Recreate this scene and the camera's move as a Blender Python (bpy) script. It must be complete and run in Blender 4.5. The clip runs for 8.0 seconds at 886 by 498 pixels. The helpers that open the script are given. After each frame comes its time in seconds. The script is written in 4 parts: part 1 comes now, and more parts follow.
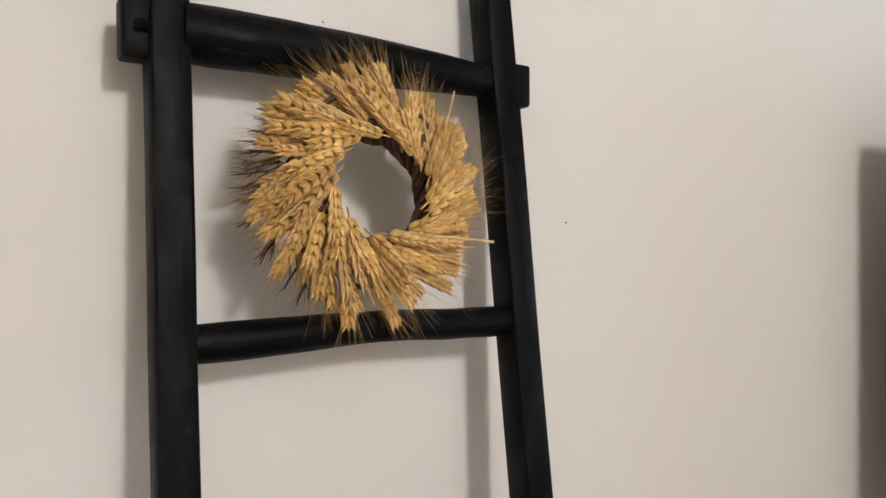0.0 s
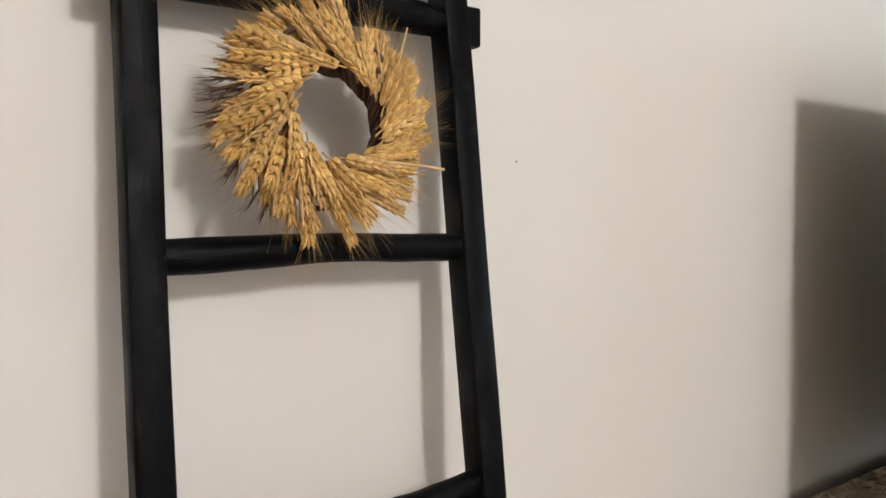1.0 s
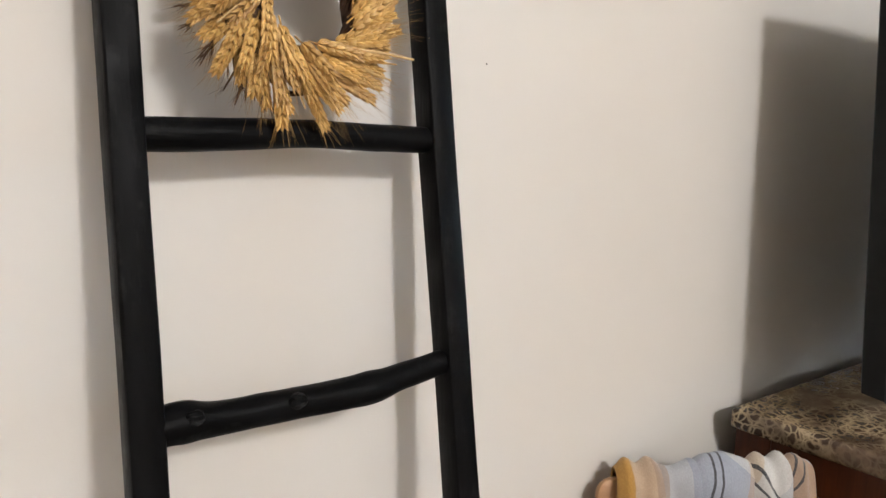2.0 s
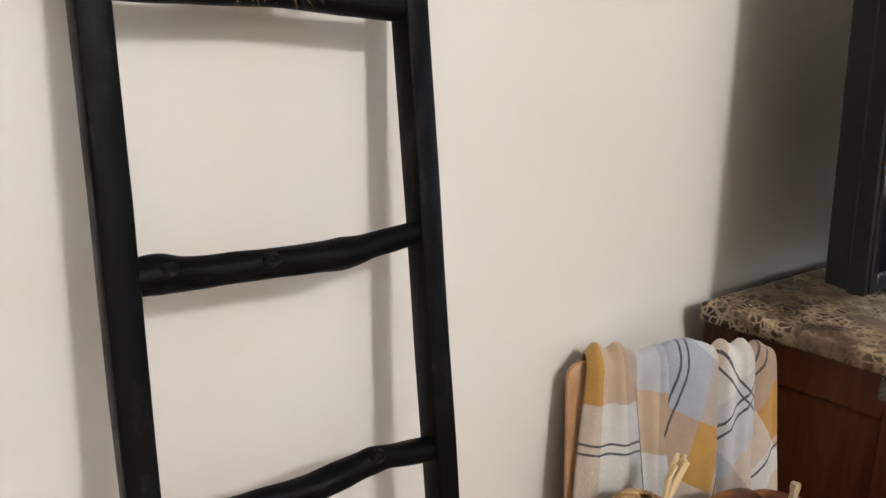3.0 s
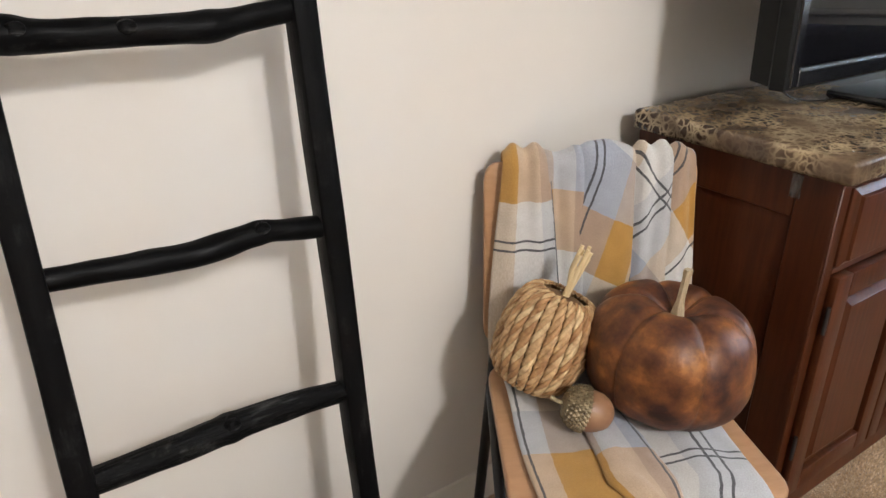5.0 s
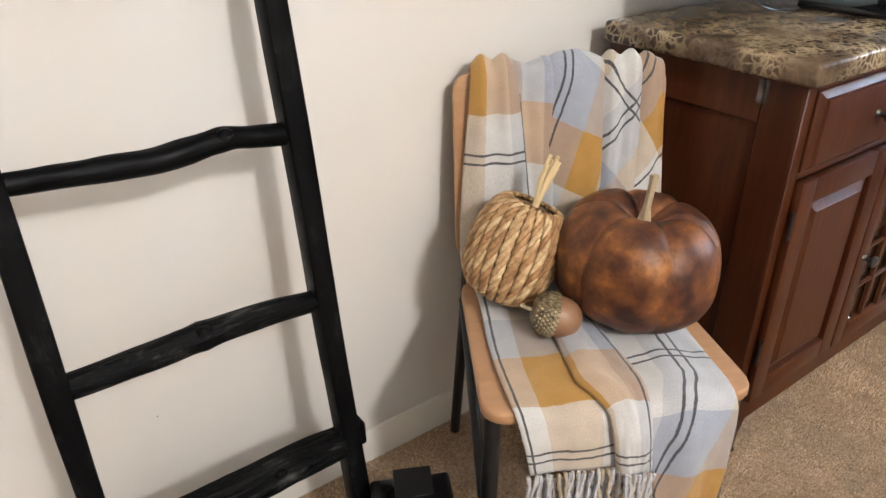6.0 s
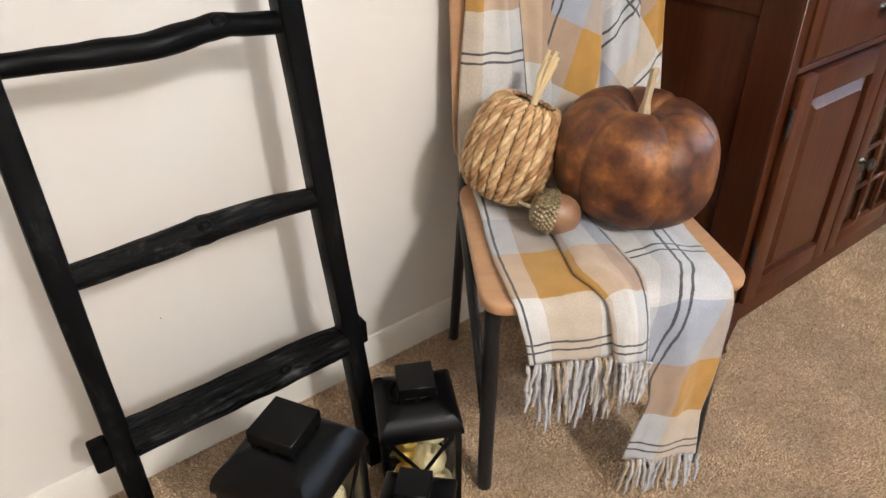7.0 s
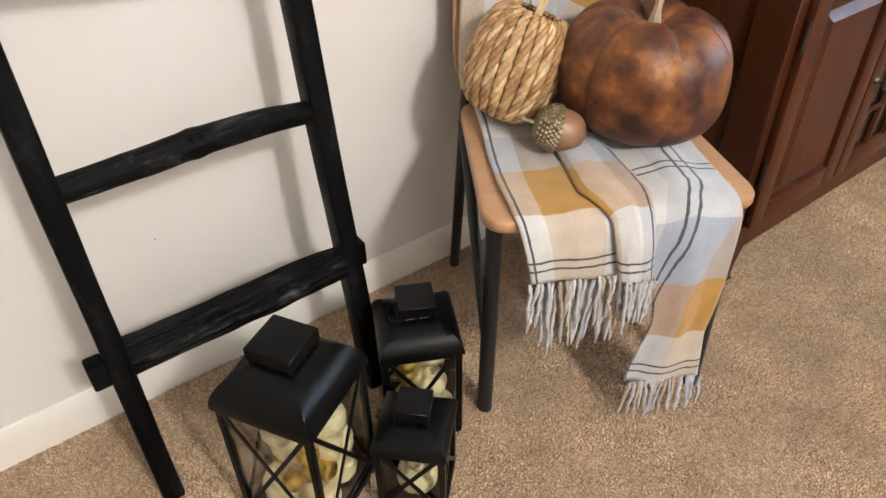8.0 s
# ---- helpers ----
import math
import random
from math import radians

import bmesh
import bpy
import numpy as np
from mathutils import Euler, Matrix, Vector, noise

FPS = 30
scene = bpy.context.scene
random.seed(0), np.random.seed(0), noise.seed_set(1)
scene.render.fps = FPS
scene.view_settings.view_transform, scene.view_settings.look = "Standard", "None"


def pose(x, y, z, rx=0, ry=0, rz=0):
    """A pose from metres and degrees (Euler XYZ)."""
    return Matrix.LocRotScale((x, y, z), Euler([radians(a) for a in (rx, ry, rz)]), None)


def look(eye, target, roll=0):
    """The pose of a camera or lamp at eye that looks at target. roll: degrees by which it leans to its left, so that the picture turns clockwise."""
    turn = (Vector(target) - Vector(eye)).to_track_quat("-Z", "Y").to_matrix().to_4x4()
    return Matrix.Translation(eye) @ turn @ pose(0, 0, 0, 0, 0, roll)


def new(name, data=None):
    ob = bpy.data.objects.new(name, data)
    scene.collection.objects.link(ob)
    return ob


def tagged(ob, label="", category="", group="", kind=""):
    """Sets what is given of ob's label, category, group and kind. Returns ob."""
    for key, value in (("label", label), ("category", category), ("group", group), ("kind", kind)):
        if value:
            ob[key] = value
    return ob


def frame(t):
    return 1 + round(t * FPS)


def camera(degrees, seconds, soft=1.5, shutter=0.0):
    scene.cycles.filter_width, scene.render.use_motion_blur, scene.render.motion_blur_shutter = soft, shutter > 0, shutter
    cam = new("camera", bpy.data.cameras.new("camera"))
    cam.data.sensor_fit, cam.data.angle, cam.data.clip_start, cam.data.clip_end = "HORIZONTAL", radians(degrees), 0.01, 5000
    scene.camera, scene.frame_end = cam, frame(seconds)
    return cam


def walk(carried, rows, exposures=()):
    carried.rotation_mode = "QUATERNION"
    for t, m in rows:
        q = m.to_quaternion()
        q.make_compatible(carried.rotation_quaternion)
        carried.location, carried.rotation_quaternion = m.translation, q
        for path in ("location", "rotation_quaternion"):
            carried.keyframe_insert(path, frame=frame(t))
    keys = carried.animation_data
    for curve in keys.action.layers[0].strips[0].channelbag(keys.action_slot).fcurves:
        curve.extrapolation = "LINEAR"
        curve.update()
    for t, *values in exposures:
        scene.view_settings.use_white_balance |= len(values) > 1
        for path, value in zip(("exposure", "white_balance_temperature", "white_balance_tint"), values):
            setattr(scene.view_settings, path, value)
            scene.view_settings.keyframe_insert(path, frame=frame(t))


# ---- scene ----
cam = camera(63.8, 8.0)
PATH = [
    (0, (0.2231, -0.7226, 1.5159), (1.2735, 0.9791, 1.4833), -0.16),
    (0.5, (0.2145, -0.7539, 1.4963), (1.298, 0.9254, 1.4182), 0.04),
    (1, (0.2062, -0.7808, 1.4685), (1.3277, 0.8713, 1.3554), -0.08),
    (1.5, (0.1922, -0.8104, 1.4462), (1.3329, 0.8215, 1.2563), 0.39),
    (3, (0.1901, -0.8603, 1.3339), (1.3601, 0.6963, 0.8777), 1.06),
    (3.5, (0.2331, -0.8978, 1.3165), (1.3612, 0.6523, 0.7468), 1.19),
    (4, (0.2746, -0.9507, 1.291), (1.3592, 0.5929, 0.6271), 1.03),
    (4.5, (0.3107, -0.9964, 1.2653), (1.359, 0.5327, 0.515), 0.57),
    (6, (0.3233, -1.0703, 1.1897), (1.3492, 0.3536, 0.2305), -0.57),
    (6.5, (0.3096, -1.0887, 1.1623), (1.3202, 0.2943, 0.1297), -0.75),
    (7, (0.2952, -1.093, 1.132), (1.28, 0.2492, 0.0237), -0.95),
    (7.5, (0.2944, -1.0895, 1.1025), (1.2439, 0.2125, -0.0821), -1.08),
    (8, (0.2976, -1.0904, 1.0833), (1.2209, 0.1773, -0.1578), -1.10),
]
walk(cam, [(t, look(eye, target, roll)) for t, eye, target, roll in PATH],
     exposures=[(0.0, -0.1), (1.5, 0.07), (3.5, 0.14), (4.5, 0.19), (6.0, 0.45), (8.0, 0.61)])

# ---- world and lamps ----
world = bpy.data.worlds.new("world")
scene.world = world
world.use_nodes = True
wn = world.node_tree.nodes
sky = wn.new("ShaderNodeTexSky")
sky.sky_type, sky.sun_disc = "NISHITA", False
sky.sun_elevation, sky.sun_rotation = radians(35), radians(200)
world.node_tree.links.new(sky.outputs[0], wn["Background"].inputs[0])
wn["Background"].inputs[1].default_value = 0.15


LAMP = Vector((0.68, -3.2, 2.66))
bulb = bpy.data.lights.new("ceiling_lamp_light", "POINT")
bulb.energy, bulb.color, bulb.shadow_soft_size = 186, (1.0, 0.99, 0.985), 0.15
new("ceiling_lamp_light", bulb).location = LAMP


# ---- building helpers ----
def mesh_of(bm, name, smooth=None):
    data = bpy.data.meshes.new(name)
    bmesh.ops.recalc_face_normals(bm, faces=bm.faces)
    bm.to_mesh(data)
    bm.free()
    if smooth is not None:
        data.set_sharp_from_angle(angle=radians(smooth))
        for p in data.polygons:
            p.use_smooth = True
    return data


def part(name, bm, material, parent=None, label="", smooth=40, m=None):
    ob = new(name, mesh_of(bm, name, smooth))
    ob.data.materials.append(material)
    if parent is not None:
        ob.parent = parent
    if m is not None:
        ob.matrix_basis = m
    if label:
        ob["label"] = label
    return ob


def thing(name, label, category, group="", kind="", m=None):
    ob = new(name)
    ob.empty_display_size = 0.05
    if m is not None:
        ob.matrix_basis = m
    return tagged(ob, label, category, group, kind)


def box(x0, x1, y0, y1, z0, z1, bevel=0.0, segments=2, bm=None):
    made = bmesh.new()
    bmesh.ops.create_cube(made, size=1.0)
    for v in made.verts:
        v.co = Vector((x0 + (v.co.x + .5) * (x1 - x0), y0 + (v.co.y + .5) * (y1 - y0), z0 + (v.co.z + .5) * (z1 - z0)))
    if bevel:
        bmesh.ops.bevel(made, geom=made.edges[:], offset=bevel, segments=segments, profile=0.5, affect="EDGES")
    if bm is None:
        return made
    join(bm, made)
    return bm


def join(bm, other):
    seen = [bm.verts.new(v.co) for v in other.verts]
    other.verts.index_update()
    for f in other.faces:
        try:
            bm.faces.new([seen[v.index] for v in f.verts])
        except ValueError:
            pass
    other.free()
    return bm


def ring_mesh(rings, close_ends=True, loop=True, bm=None):
    """Skin a run of point rings."""
    bm = bm or bmesh.new()
    rows = [[bm.verts.new(p) for p in ring] for ring in rings]
    n = len(rows[0])
    for a, b in zip(rows, rows[1:]):
        for i in range(n if loop else n - 1):
            j = (i + 1) % n
            bm.faces.new((a[i], a[j], b[j], b[i]))
    if close_ends and loop:
        bm.faces.new(rows[0][::-1])
        bm.faces.new(rows[-1])
    return bm


def tube(points, radii, sides=10, bm=None, flat=1.0, lump=0.0, seed=0.0, ridge=0.0):
    """A tube along points; flat squeezes it, lump roughens it."""
    pts = [Vector(p) for p in points]
    if not hasattr(radii, "__len__"):
        radii = [radii] * len(pts)
    rings = []
    side = None
    for i, p in enumerate(pts):
        ahead = (pts[min(i + 1, len(pts) - 1)] - pts[max(i - 1, 0)]).normalized()
        if side is None:
            side = ahead.cross(Vector((0, 0, 1)) if abs(ahead.z) < 0.9 else Vector((0, 1, 0))).normalized()
        side = (side - ahead * side.dot(ahead)).normalized()
        up = side.cross(ahead)
        ring = []
        for k in range(sides):
            a = 2 * math.pi * k / sides
            d = side * math.cos(a) + up * math.sin(a) * flat
            r = radii[i]
            if lump:
                r *= 1 + lump * noise.noise(p * 22 + d * 1.3 + Vector((seed, 0, 0)))
            if ridge:
                r *= 1 + ridge * (noise.noise(Vector((math.cos(a) * 2.6, math.sin(a) * 2.6, p.x * 5 + seed))) + 0.6 * noise.noise(Vector((math.cos(a) * 6, math.sin(a) * 6, p.x * 9 + seed))))
            ring.append(p + d * r)
        rings.append(ring)
    return ring_mesh(rings, bm=bm)


def spline(points, steps):
    """A smooth run of points through the given ones."""
    p = [Vector(q) for q in points]
    p = [p[0] * 2 - p[1]] + p + [p[-1] * 2 - p[-2]]
    out = []
    for i in range(1, len(p) - 2):
        for k in range(steps):
            t = k / steps
            out.append(0.5 * (2 * p[i] + (p[i + 1] - p[i - 1]) * t + (2 * p[i - 1] - 5 * p[i] + 4 * p[i + 1] - p[i + 2]) * t * t
                              + (3 * p[i] - p[i - 1] - 3 * p[i + 1] + p[i + 2]) * t ** 3))
    return out + [p[-2]]


def lathe(profile, sides=32, bm=None, ripple=None):
    """Turn a profile of (radius, z) round z; ripple(angle, k) scales the radius."""
    rings = []
    for k, (r, z) in enumerate(profile):
        rings.append([Vector((r * (ripple(a, k) if ripple else 1) * math.cos(a), r * (ripple(a, k) if ripple else 1) * math.sin(a), z))
                      for a in (2 * math.pi * i / sides for i in range(sides))])
    return ring_mesh(rings, bm=bm)


# ---- materials ----
def material(name, rough=0.5, metal=0.0, spec=0.5):
    m = bpy.data.materials.new(name)
    m.use_nodes = True
    n, l = m.node_tree.nodes, m.node_tree.links
    b = n["Principled BSDF"]
    b.inputs["Roughness"].default_value, b.inputs["Metallic"].default_value = rough, metal
    b.inputs["Specular IOR Level"].default_value = spec
    return m, n, l, b


def noise_node(n, l, scale, detail=4, rough=0.5, vector=None, stretch=None, dims="3D"):
    if vector is None:
        vector = n.new("ShaderNodeTexCoord").outputs["Object"]
    if stretch:
        mp = n.new("ShaderNodeMapping")
        mp.inputs["Scale"].default_value = stretch
        l.new(vector, mp.inputs["Vector"])
        vector = mp.outputs[0]
    t = n.new("ShaderNodeTexNoise")
    t.inputs["Scale"].default_value, t.inputs["Detail"].default_value, t.inputs["Roughness"].default_value = scale, detail, rough
    l.new(vector, t.inputs["Vector"])
    return t


def ramp(n, l, source, stops, mode="LINEAR"):
    r = n.new("ShaderNodeValToRGB")
    r.color_ramp.interpolation = mode
    e = r.color_ramp.elements
    while len(e) < len(stops):
        e.new(0.5)
    for el, (pos, col) in zip(e, stops):
        el.position = pos
        el.color = (*col, 1) if len(col) == 3 else col
    l.new(source, r.inputs[0])
    return r


def bump(n, l, b, height, strength, distance):
    bp = n.new("ShaderNodeBump")
    bp.inputs["Strength"].default_value, bp.inputs["Distance"].default_value = strength, distance
    l.new(height, bp.inputs["Height"])
    old = b.inputs["Normal"].links
    if old:
        l.new(old[0].from_socket, bp.inputs["Normal"])
    l.new(bp.outputs[0], b.inputs["Normal"])


def mix(n, l, fac, a, c, blend="MIX"):
    mx = n.new("ShaderNodeMix")
    mx.data_type, mx.blend_type = "RGBA", blend
    for sock, val in ((mx.inputs[0], fac), (mx.inputs[6], a), (mx.inputs[7], c)):
        if hasattr(val, "node"):
            l.new(val, sock)
        elif hasattr(val, "__len__"):
            sock.default_value = (*val, 1)
        else:
            sock.default_value = val
    return mx.outputs[2]


def math_node(n, l, op, a, c=0.0):
    mn = n.new("ShaderNodeMath")
    mn.operation = op
    for sock, val in ((mn.inputs[0], a), (mn.inputs[1], c)):
        if hasattr(val, "node"):
            l.new(val, sock)
        else:
            sock.default_value = val
    return mn.outputs[0]


def mottled(name, dark, light, scale, rough=0.5, metal=0.0, spec=0.5, stretch=None, relief=0.0, relief_scale=None, rough_var=0.0, mid=None, detail=5):
    """A surface of two tones with fine relief."""
    m, n, l, b = material(name, rough, metal, spec)
    t = noise_node(n, l, scale, detail, 0.6, stretch=stretch)
    stops = [(0.3, dark), (0.7, light)] if mid is None else [(0.3, dark), (0.5, mid), (0.7, light)]
    l.new(ramp(n, l, t.outputs[0], stops).outputs[0], b.inputs["Base Color"])
    if rough_var:
        t2 = noise_node(n, l, scale * 0.35, 3, stretch=stretch)
        mr = n.new("ShaderNodeMapRange")
        mr.inputs["From Min"].default_value, mr.inputs["From Max"].default_value = 0.3, 0.7
        mr.inputs["To Min"].default_value, mr.inputs["To Max"].default_value = rough - rough_var, rough + rough_var
        l.new(t2.outputs[0], mr.inputs["Value"])
        l.new(mr.outputs[0], b.inputs["Roughness"])
    if relief:
        t3 = noise_node(n, l, relief_scale or scale * 4, 4, 0.6, stretch=stretch)
        bump(n, l, b, t3.outputs[0], 1.0, relief)
    return m


def wall_material():
    m, n, l, b = material("painted_wall", 0.62, spec=0.3)
    t = noise_node(n, l, 1.3, 3)
    l.new(ramp(n, l, t.outputs[0], [(0.3, (0.685, 0.65, 0.605)), (0.7, (0.715, 0.68, 0.635))]).outputs[0], b.inputs["Base Color"])
    bump(n, l, b, noise_node(n, l, 9, 2).outputs[0], 1.0, 0.0015)
    bump(n, l, b, noise_node(n, l, 260, 3, 0.6).outputs[0], 0.6, 0.0002)
    return m


def carpet_material():
    m, n, l, b = material("cut_pile_carpet", 1.0, spec=0.05)
    fine = noise_node(n, l, 300, 3, 0.75)
    mid = noise_node(n, l, 95, 5, 0.75)
    clump = noise_node(n, l, 26, 4, 0.7)
    broad = noise_node(n, l, 6, 3, 0.6)
    c1 = ramp(n, l, fine.outputs[0], [(0.30, (0.155, 0.095, 0.052)), (0.5, (0.415, 0.288, 0.182)), (0.68, (0.76, 0.60, 0.43))]).outputs[0]
    c2 = ramp(n, l, mid.outputs[0], [(0.34, (0.5, 0.46, 0.42)), (0.52, (1.0, 1.0, 1.0)), (0.68, (1.25, 1.25, 1.25))]).outputs[0]
    c4 = ramp(n, l, clump.outputs[0], [(0.32, (0.8, 0.78, 0.76)), (0.62, (1.08, 1.08, 1.08))]).outputs[0]
    c3 = ramp(n, l, broad.outputs[0], [(0.35, (0.84, 0.82, 0.8)), (0.65, (1.1, 1.1, 1.1))]).outputs[0]
    col = mix(n, l, 1.0, mix(n, l, 1.0, c1, c2, "MULTIPLY"), mix(n, l, 1.0, c3, c4, "MULTIPLY"), "MULTIPLY")
    l.new(col, b.inputs["Base Color"])
    bump(n, l, b, clump.outputs[0], 1.0, 0.008)
    bump(n, l, b, mid.outputs[0], 1.0, 0.006)
    bump(n, l, b, fine.outputs[0], 1.0, 0.003)
    b.inputs["Sheen Weight"].default_value = 0.25
    b.inputs["Sheen Roughness"].default_value = 0.6
    return m


def pile_material():
    m, n, l, b = material("carpet_tuft", 0.95, spec=0.1)
    isle = n.new("ShaderNodeNewGeometry")
    c = ramp(n, l, isle.outputs["Random Per Island"], [(0.0, (0.36, 0.235, 0.135)), (0.35, (0.49, 0.34, 0.208)), (0.75, (0.565, 0.405, 0.26)), (1.0, (0.72, 0.555, 0.39))]).outputs[0]
    broad = ramp(n, l, noise_node(n, l, 7, 4, 0.65).outputs[0], [(0.35, (0.70, 0.67, 0.64)), (0.62, (1.1, 1.1, 1.1))]).outputs[0]
    l.new(mix(n, l, 1.0, c, broad, "MULTIPLY"), b.inputs["Base Color"])
    b.inputs["Sheen Weight"].default_value = 0.2
    return m


def wood_material(name, dark, mid, light, rough, scale=9, stretch=(1, 1, 0.06), coat=0.0, relief=0.0003, grain=0.75, spec=0.5):
    m, n, l, b = material(name, rough, spec=spec)
    t = noise_node(n, l, scale, 6, 0.65, stretch=stretch)
    g = noise_node(n, l, scale * 14, 3, 0.6, stretch=stretch)
    c = ramp(n, l, t.outputs[0], [(0.3, dark), (0.5, mid), (0.72, light)]).outputs[0]
    f = ramp(n, l, g.outputs[0], [(0.35, (grain, grain * 0.97, grain * 0.94)), (0.6, (1.05, 1.05, 1.05))]).outputs[0]
    l.new(mix(n, l, 1.0, c, f, "MULTIPLY"), b.inputs["Base Color"])
    b.inputs["Coat Weight"].default_value, b.inputs["Coat Roughness"].default_value = coat, 0.32
    bump(n, l, b, g.outputs[0], 1.0, relief)
    return m


def marble_material():
    """Brown marble laminate: dark cells netted with cream veins."""
    m, n, l, b = material("brown_marble_laminate", 0.2)
    co = n.new("ShaderNodeTexCoord").outputs["Object"]
    warp = noise_node(n, l, 9, 4, 0.6, vector=co)
    va = n.new("ShaderNodeVectorMath")
    va.operation = "MULTIPLY_ADD"
    l.new(warp.outputs[1], va.inputs[0])
    va.inputs[1].default_value = (0.07, 0.07, 0.07)
    l.new(co, va.inputs[2])
    def net(scale, wide):
        v = n.new("ShaderNodeTexVoronoi")
        v.feature = "DISTANCE_TO_EDGE"
        v.inputs["Scale"].default_value = scale
        l.new(va.outputs[0], v.inputs["Vector"])
        return ramp(n, l, v.outputs["Distance"], [(0.0, (1, 1, 1)), (wide, (0, 0, 0))]).outputs[0]
    veins = math_node(n, l, "MAXIMUM", net(26, 0.10), net(58, 0.16))
    tone = noise_node(n, l, 5, 4, 0.6, vector=co)
    base = ramp(n, l, tone.outputs[0], [(0.38, (0.030, 0.017, 0.011)), (0.52, (0.075, 0.046, 0.028)), (0.67, (0.18, 0.122, 0.074))]).outputs[0]
    patch = ramp(n, l, noise_node(n, l, 11, 3, vector=co).outputs[0], [(0.38, (0.1, 0.1, 0.1)), (0.6, (1, 1, 1))]).outputs[0]
    l.new(mix(n, l, math_node(n, l, "MULTIPLY", veins, patch), base, (0.42, 0.32, 0.195)), b.inputs["Base Color"])
    return m


def leather_material():
    m, n, l, b = material("mottled_brown_leather", 0.46, spec=0.36)
    a = noise_node(n, l, 15, 5, 0.6)
    c = noise_node(n, l, 42, 4, 0.6)
    base = ramp(n, l, a.outputs[0], [(0.34, (0.034, 0.0115, 0.0092)), (0.44, (0.088, 0.029, 0.0125)), (0.55, (0.150, 0.053, 0.016)), (0.67, (0.31, 0.124, 0.032))]).outputs[0]
    var = ramp(n, l, c.outputs[0], [(0.33, (0.74, 0.69, 0.69)), (0.5, (0.97, 0.96, 0.95)), (0.68, (1.12, 1.10, 1.08))]).outputs[0]
    l.new(mix(n, l, 1.0, base, var, "MULTIPLY"), b.inputs["Base Color"])
    bump(n, l, b, noise_node(n, l, 320, 3, 0.6).outputs[0], 0.7, 0.0003)
    bump(n, l, b, c.outputs[0], 1.0, 0.0009)
    return m


def black_wood_material(name, stretch, wear_amount, relief, fine=30):
    m, n, l, b = material(name, 0.5, spec=0.075)
    t = noise_node(n, l, fine, 6, 0.65, stretch=stretch)
    w = noise_node(n, l, 16, 5, 0.7)
    k = noise_node(n, l, fine * 2.2, 4, 0.7, stretch=stretch)
    base = ramp(n, l, t.outputs[0], [(0.35, (0.0014, 0.0014, 0.0016)), (0.6, (0.0036, 0.0036, 0.0040)), (0.8, (0.010, 0.010, 0.0105))]).outputs[0]
    wear = ramp(n, l, w.outputs[0], [(0.50, (0, 0, 0)), (0.74, (1, 1, 1))]).outputs[0]
    streak = ramp(n, l, k.outputs[0], [(0.48, (0, 0, 0)), (0.68, (1, 1, 1))]).outputs[0]
    amount = math_node(n, l, "MULTIPLY", math_node(n, l, "MULTIPLY", wear, streak), wear_amount)
    l.new(mix(n, l, amount, base, (0.085, 0.083, 0.08)), b.inputs["Base Color"])
    bump(n, l, b, t.outputs[0], 1.0, relief)
    bump(n, l, b, k.outputs[0], 1.0, relief * 0.7)
    l.new(ramp(n, l, w.outputs[0], [(0.3, (0.36, 0.36, 0.36)), (0.7, (0.6, 0.6, 0.6))]).outputs[0], b.inputs["Roughness"])
    return m


def glass_material(name="clear_glass", rough=0.0):
    m, n, l, b = material(name, rough)
    b.inputs["Transmission Weight"].default_value = 1.0
    b.inputs["IOR"].default_value = 1.45
    return m


WALL, CARPET, PILE = wall_material(), carpet_material(), pile_material()
TRIM = mottled("white_trim_paint", (0.74, 0.70, 0.63), (0.80, 0.765, 0.70), 4, 0.4, relief=0.0004, relief_scale=30)
CEIL = mottled("ceiling_paint", (0.74, 0.72, 0.69), (0.78, 0.76, 0.73), 3, 0.8)
BLACK_WOOD = black_wood_material("black_stained_wood", (1, 1, 0.10), 0.35, 0.001)
BLACK_RUNG = black_wood_material("black_smooth_branch", (0.12, 1, 1), 0.45, 0.0012)
BLACK_BARK = black_wood_material("black_weathered_branch", (0.09, 1, 1), 1.6, 0.006, 44)
PLY = wood_material("tan_plywood", (0.385, 0.212, 0.108), (0.405, 0.225, 0.116), (0.425, 0.24, 0.126), 0.38, 5, (0.25, 1, 1), relief=0.00005, grain=0.94)
PLY_EDGE = wood_material("plywood_edge", (0.30, 0.15, 0.065), (0.38, 0.20, 0.09), (0.44, 0.24, 0.11), 0.5, 12, (1, 1, 0.2))
CHERRY = wood_material("cherry_stained_wood", (0.040, 0.0095, 0.0026), (0.064, 0.0160, 0.0043), (0.096, 0.027, 0.0070), 0.45, 7, (1, 1, 0.08), coat=0.17, spec=0.20)
BLACK_STEEL = mottled("black_painted_steel", (0.008, 0.008, 0.009), (0.014, 0.014, 0.015), 30, 0.38, relief=0.0001, rough_var=0.08)
LANTERN_METAL = mottled("matt_black_sheet_metal", (0.0016, 0.0016, 0.0018), (0.0026, 0.0026, 0.003), 25, 0.33, spec=0.17, rough_var=0.05)
MARBLE, LEATHER = marble_material(), leather_material()
GLASS = glass_material()
KNOB_METAL = mottled("dark_pewter", (0.05, 0.05, 0.05), (0.13, 0.125, 0.12), 60, 0.35, metal=0.9)
STEM_WOOD = wood_material("pale_dried_stem", (0.26, 0.19, 0.115), (0.44, 0.345, 0.22), (0.58, 0.48, 0.335), 0.6, 40, (1, 1, 0.12), relief=0.001)

TWIG_MARK = mottled("dark_mark", (0.05, 0.045, 0.04), (0.09, 0.08, 0.07), 300, 0.8)

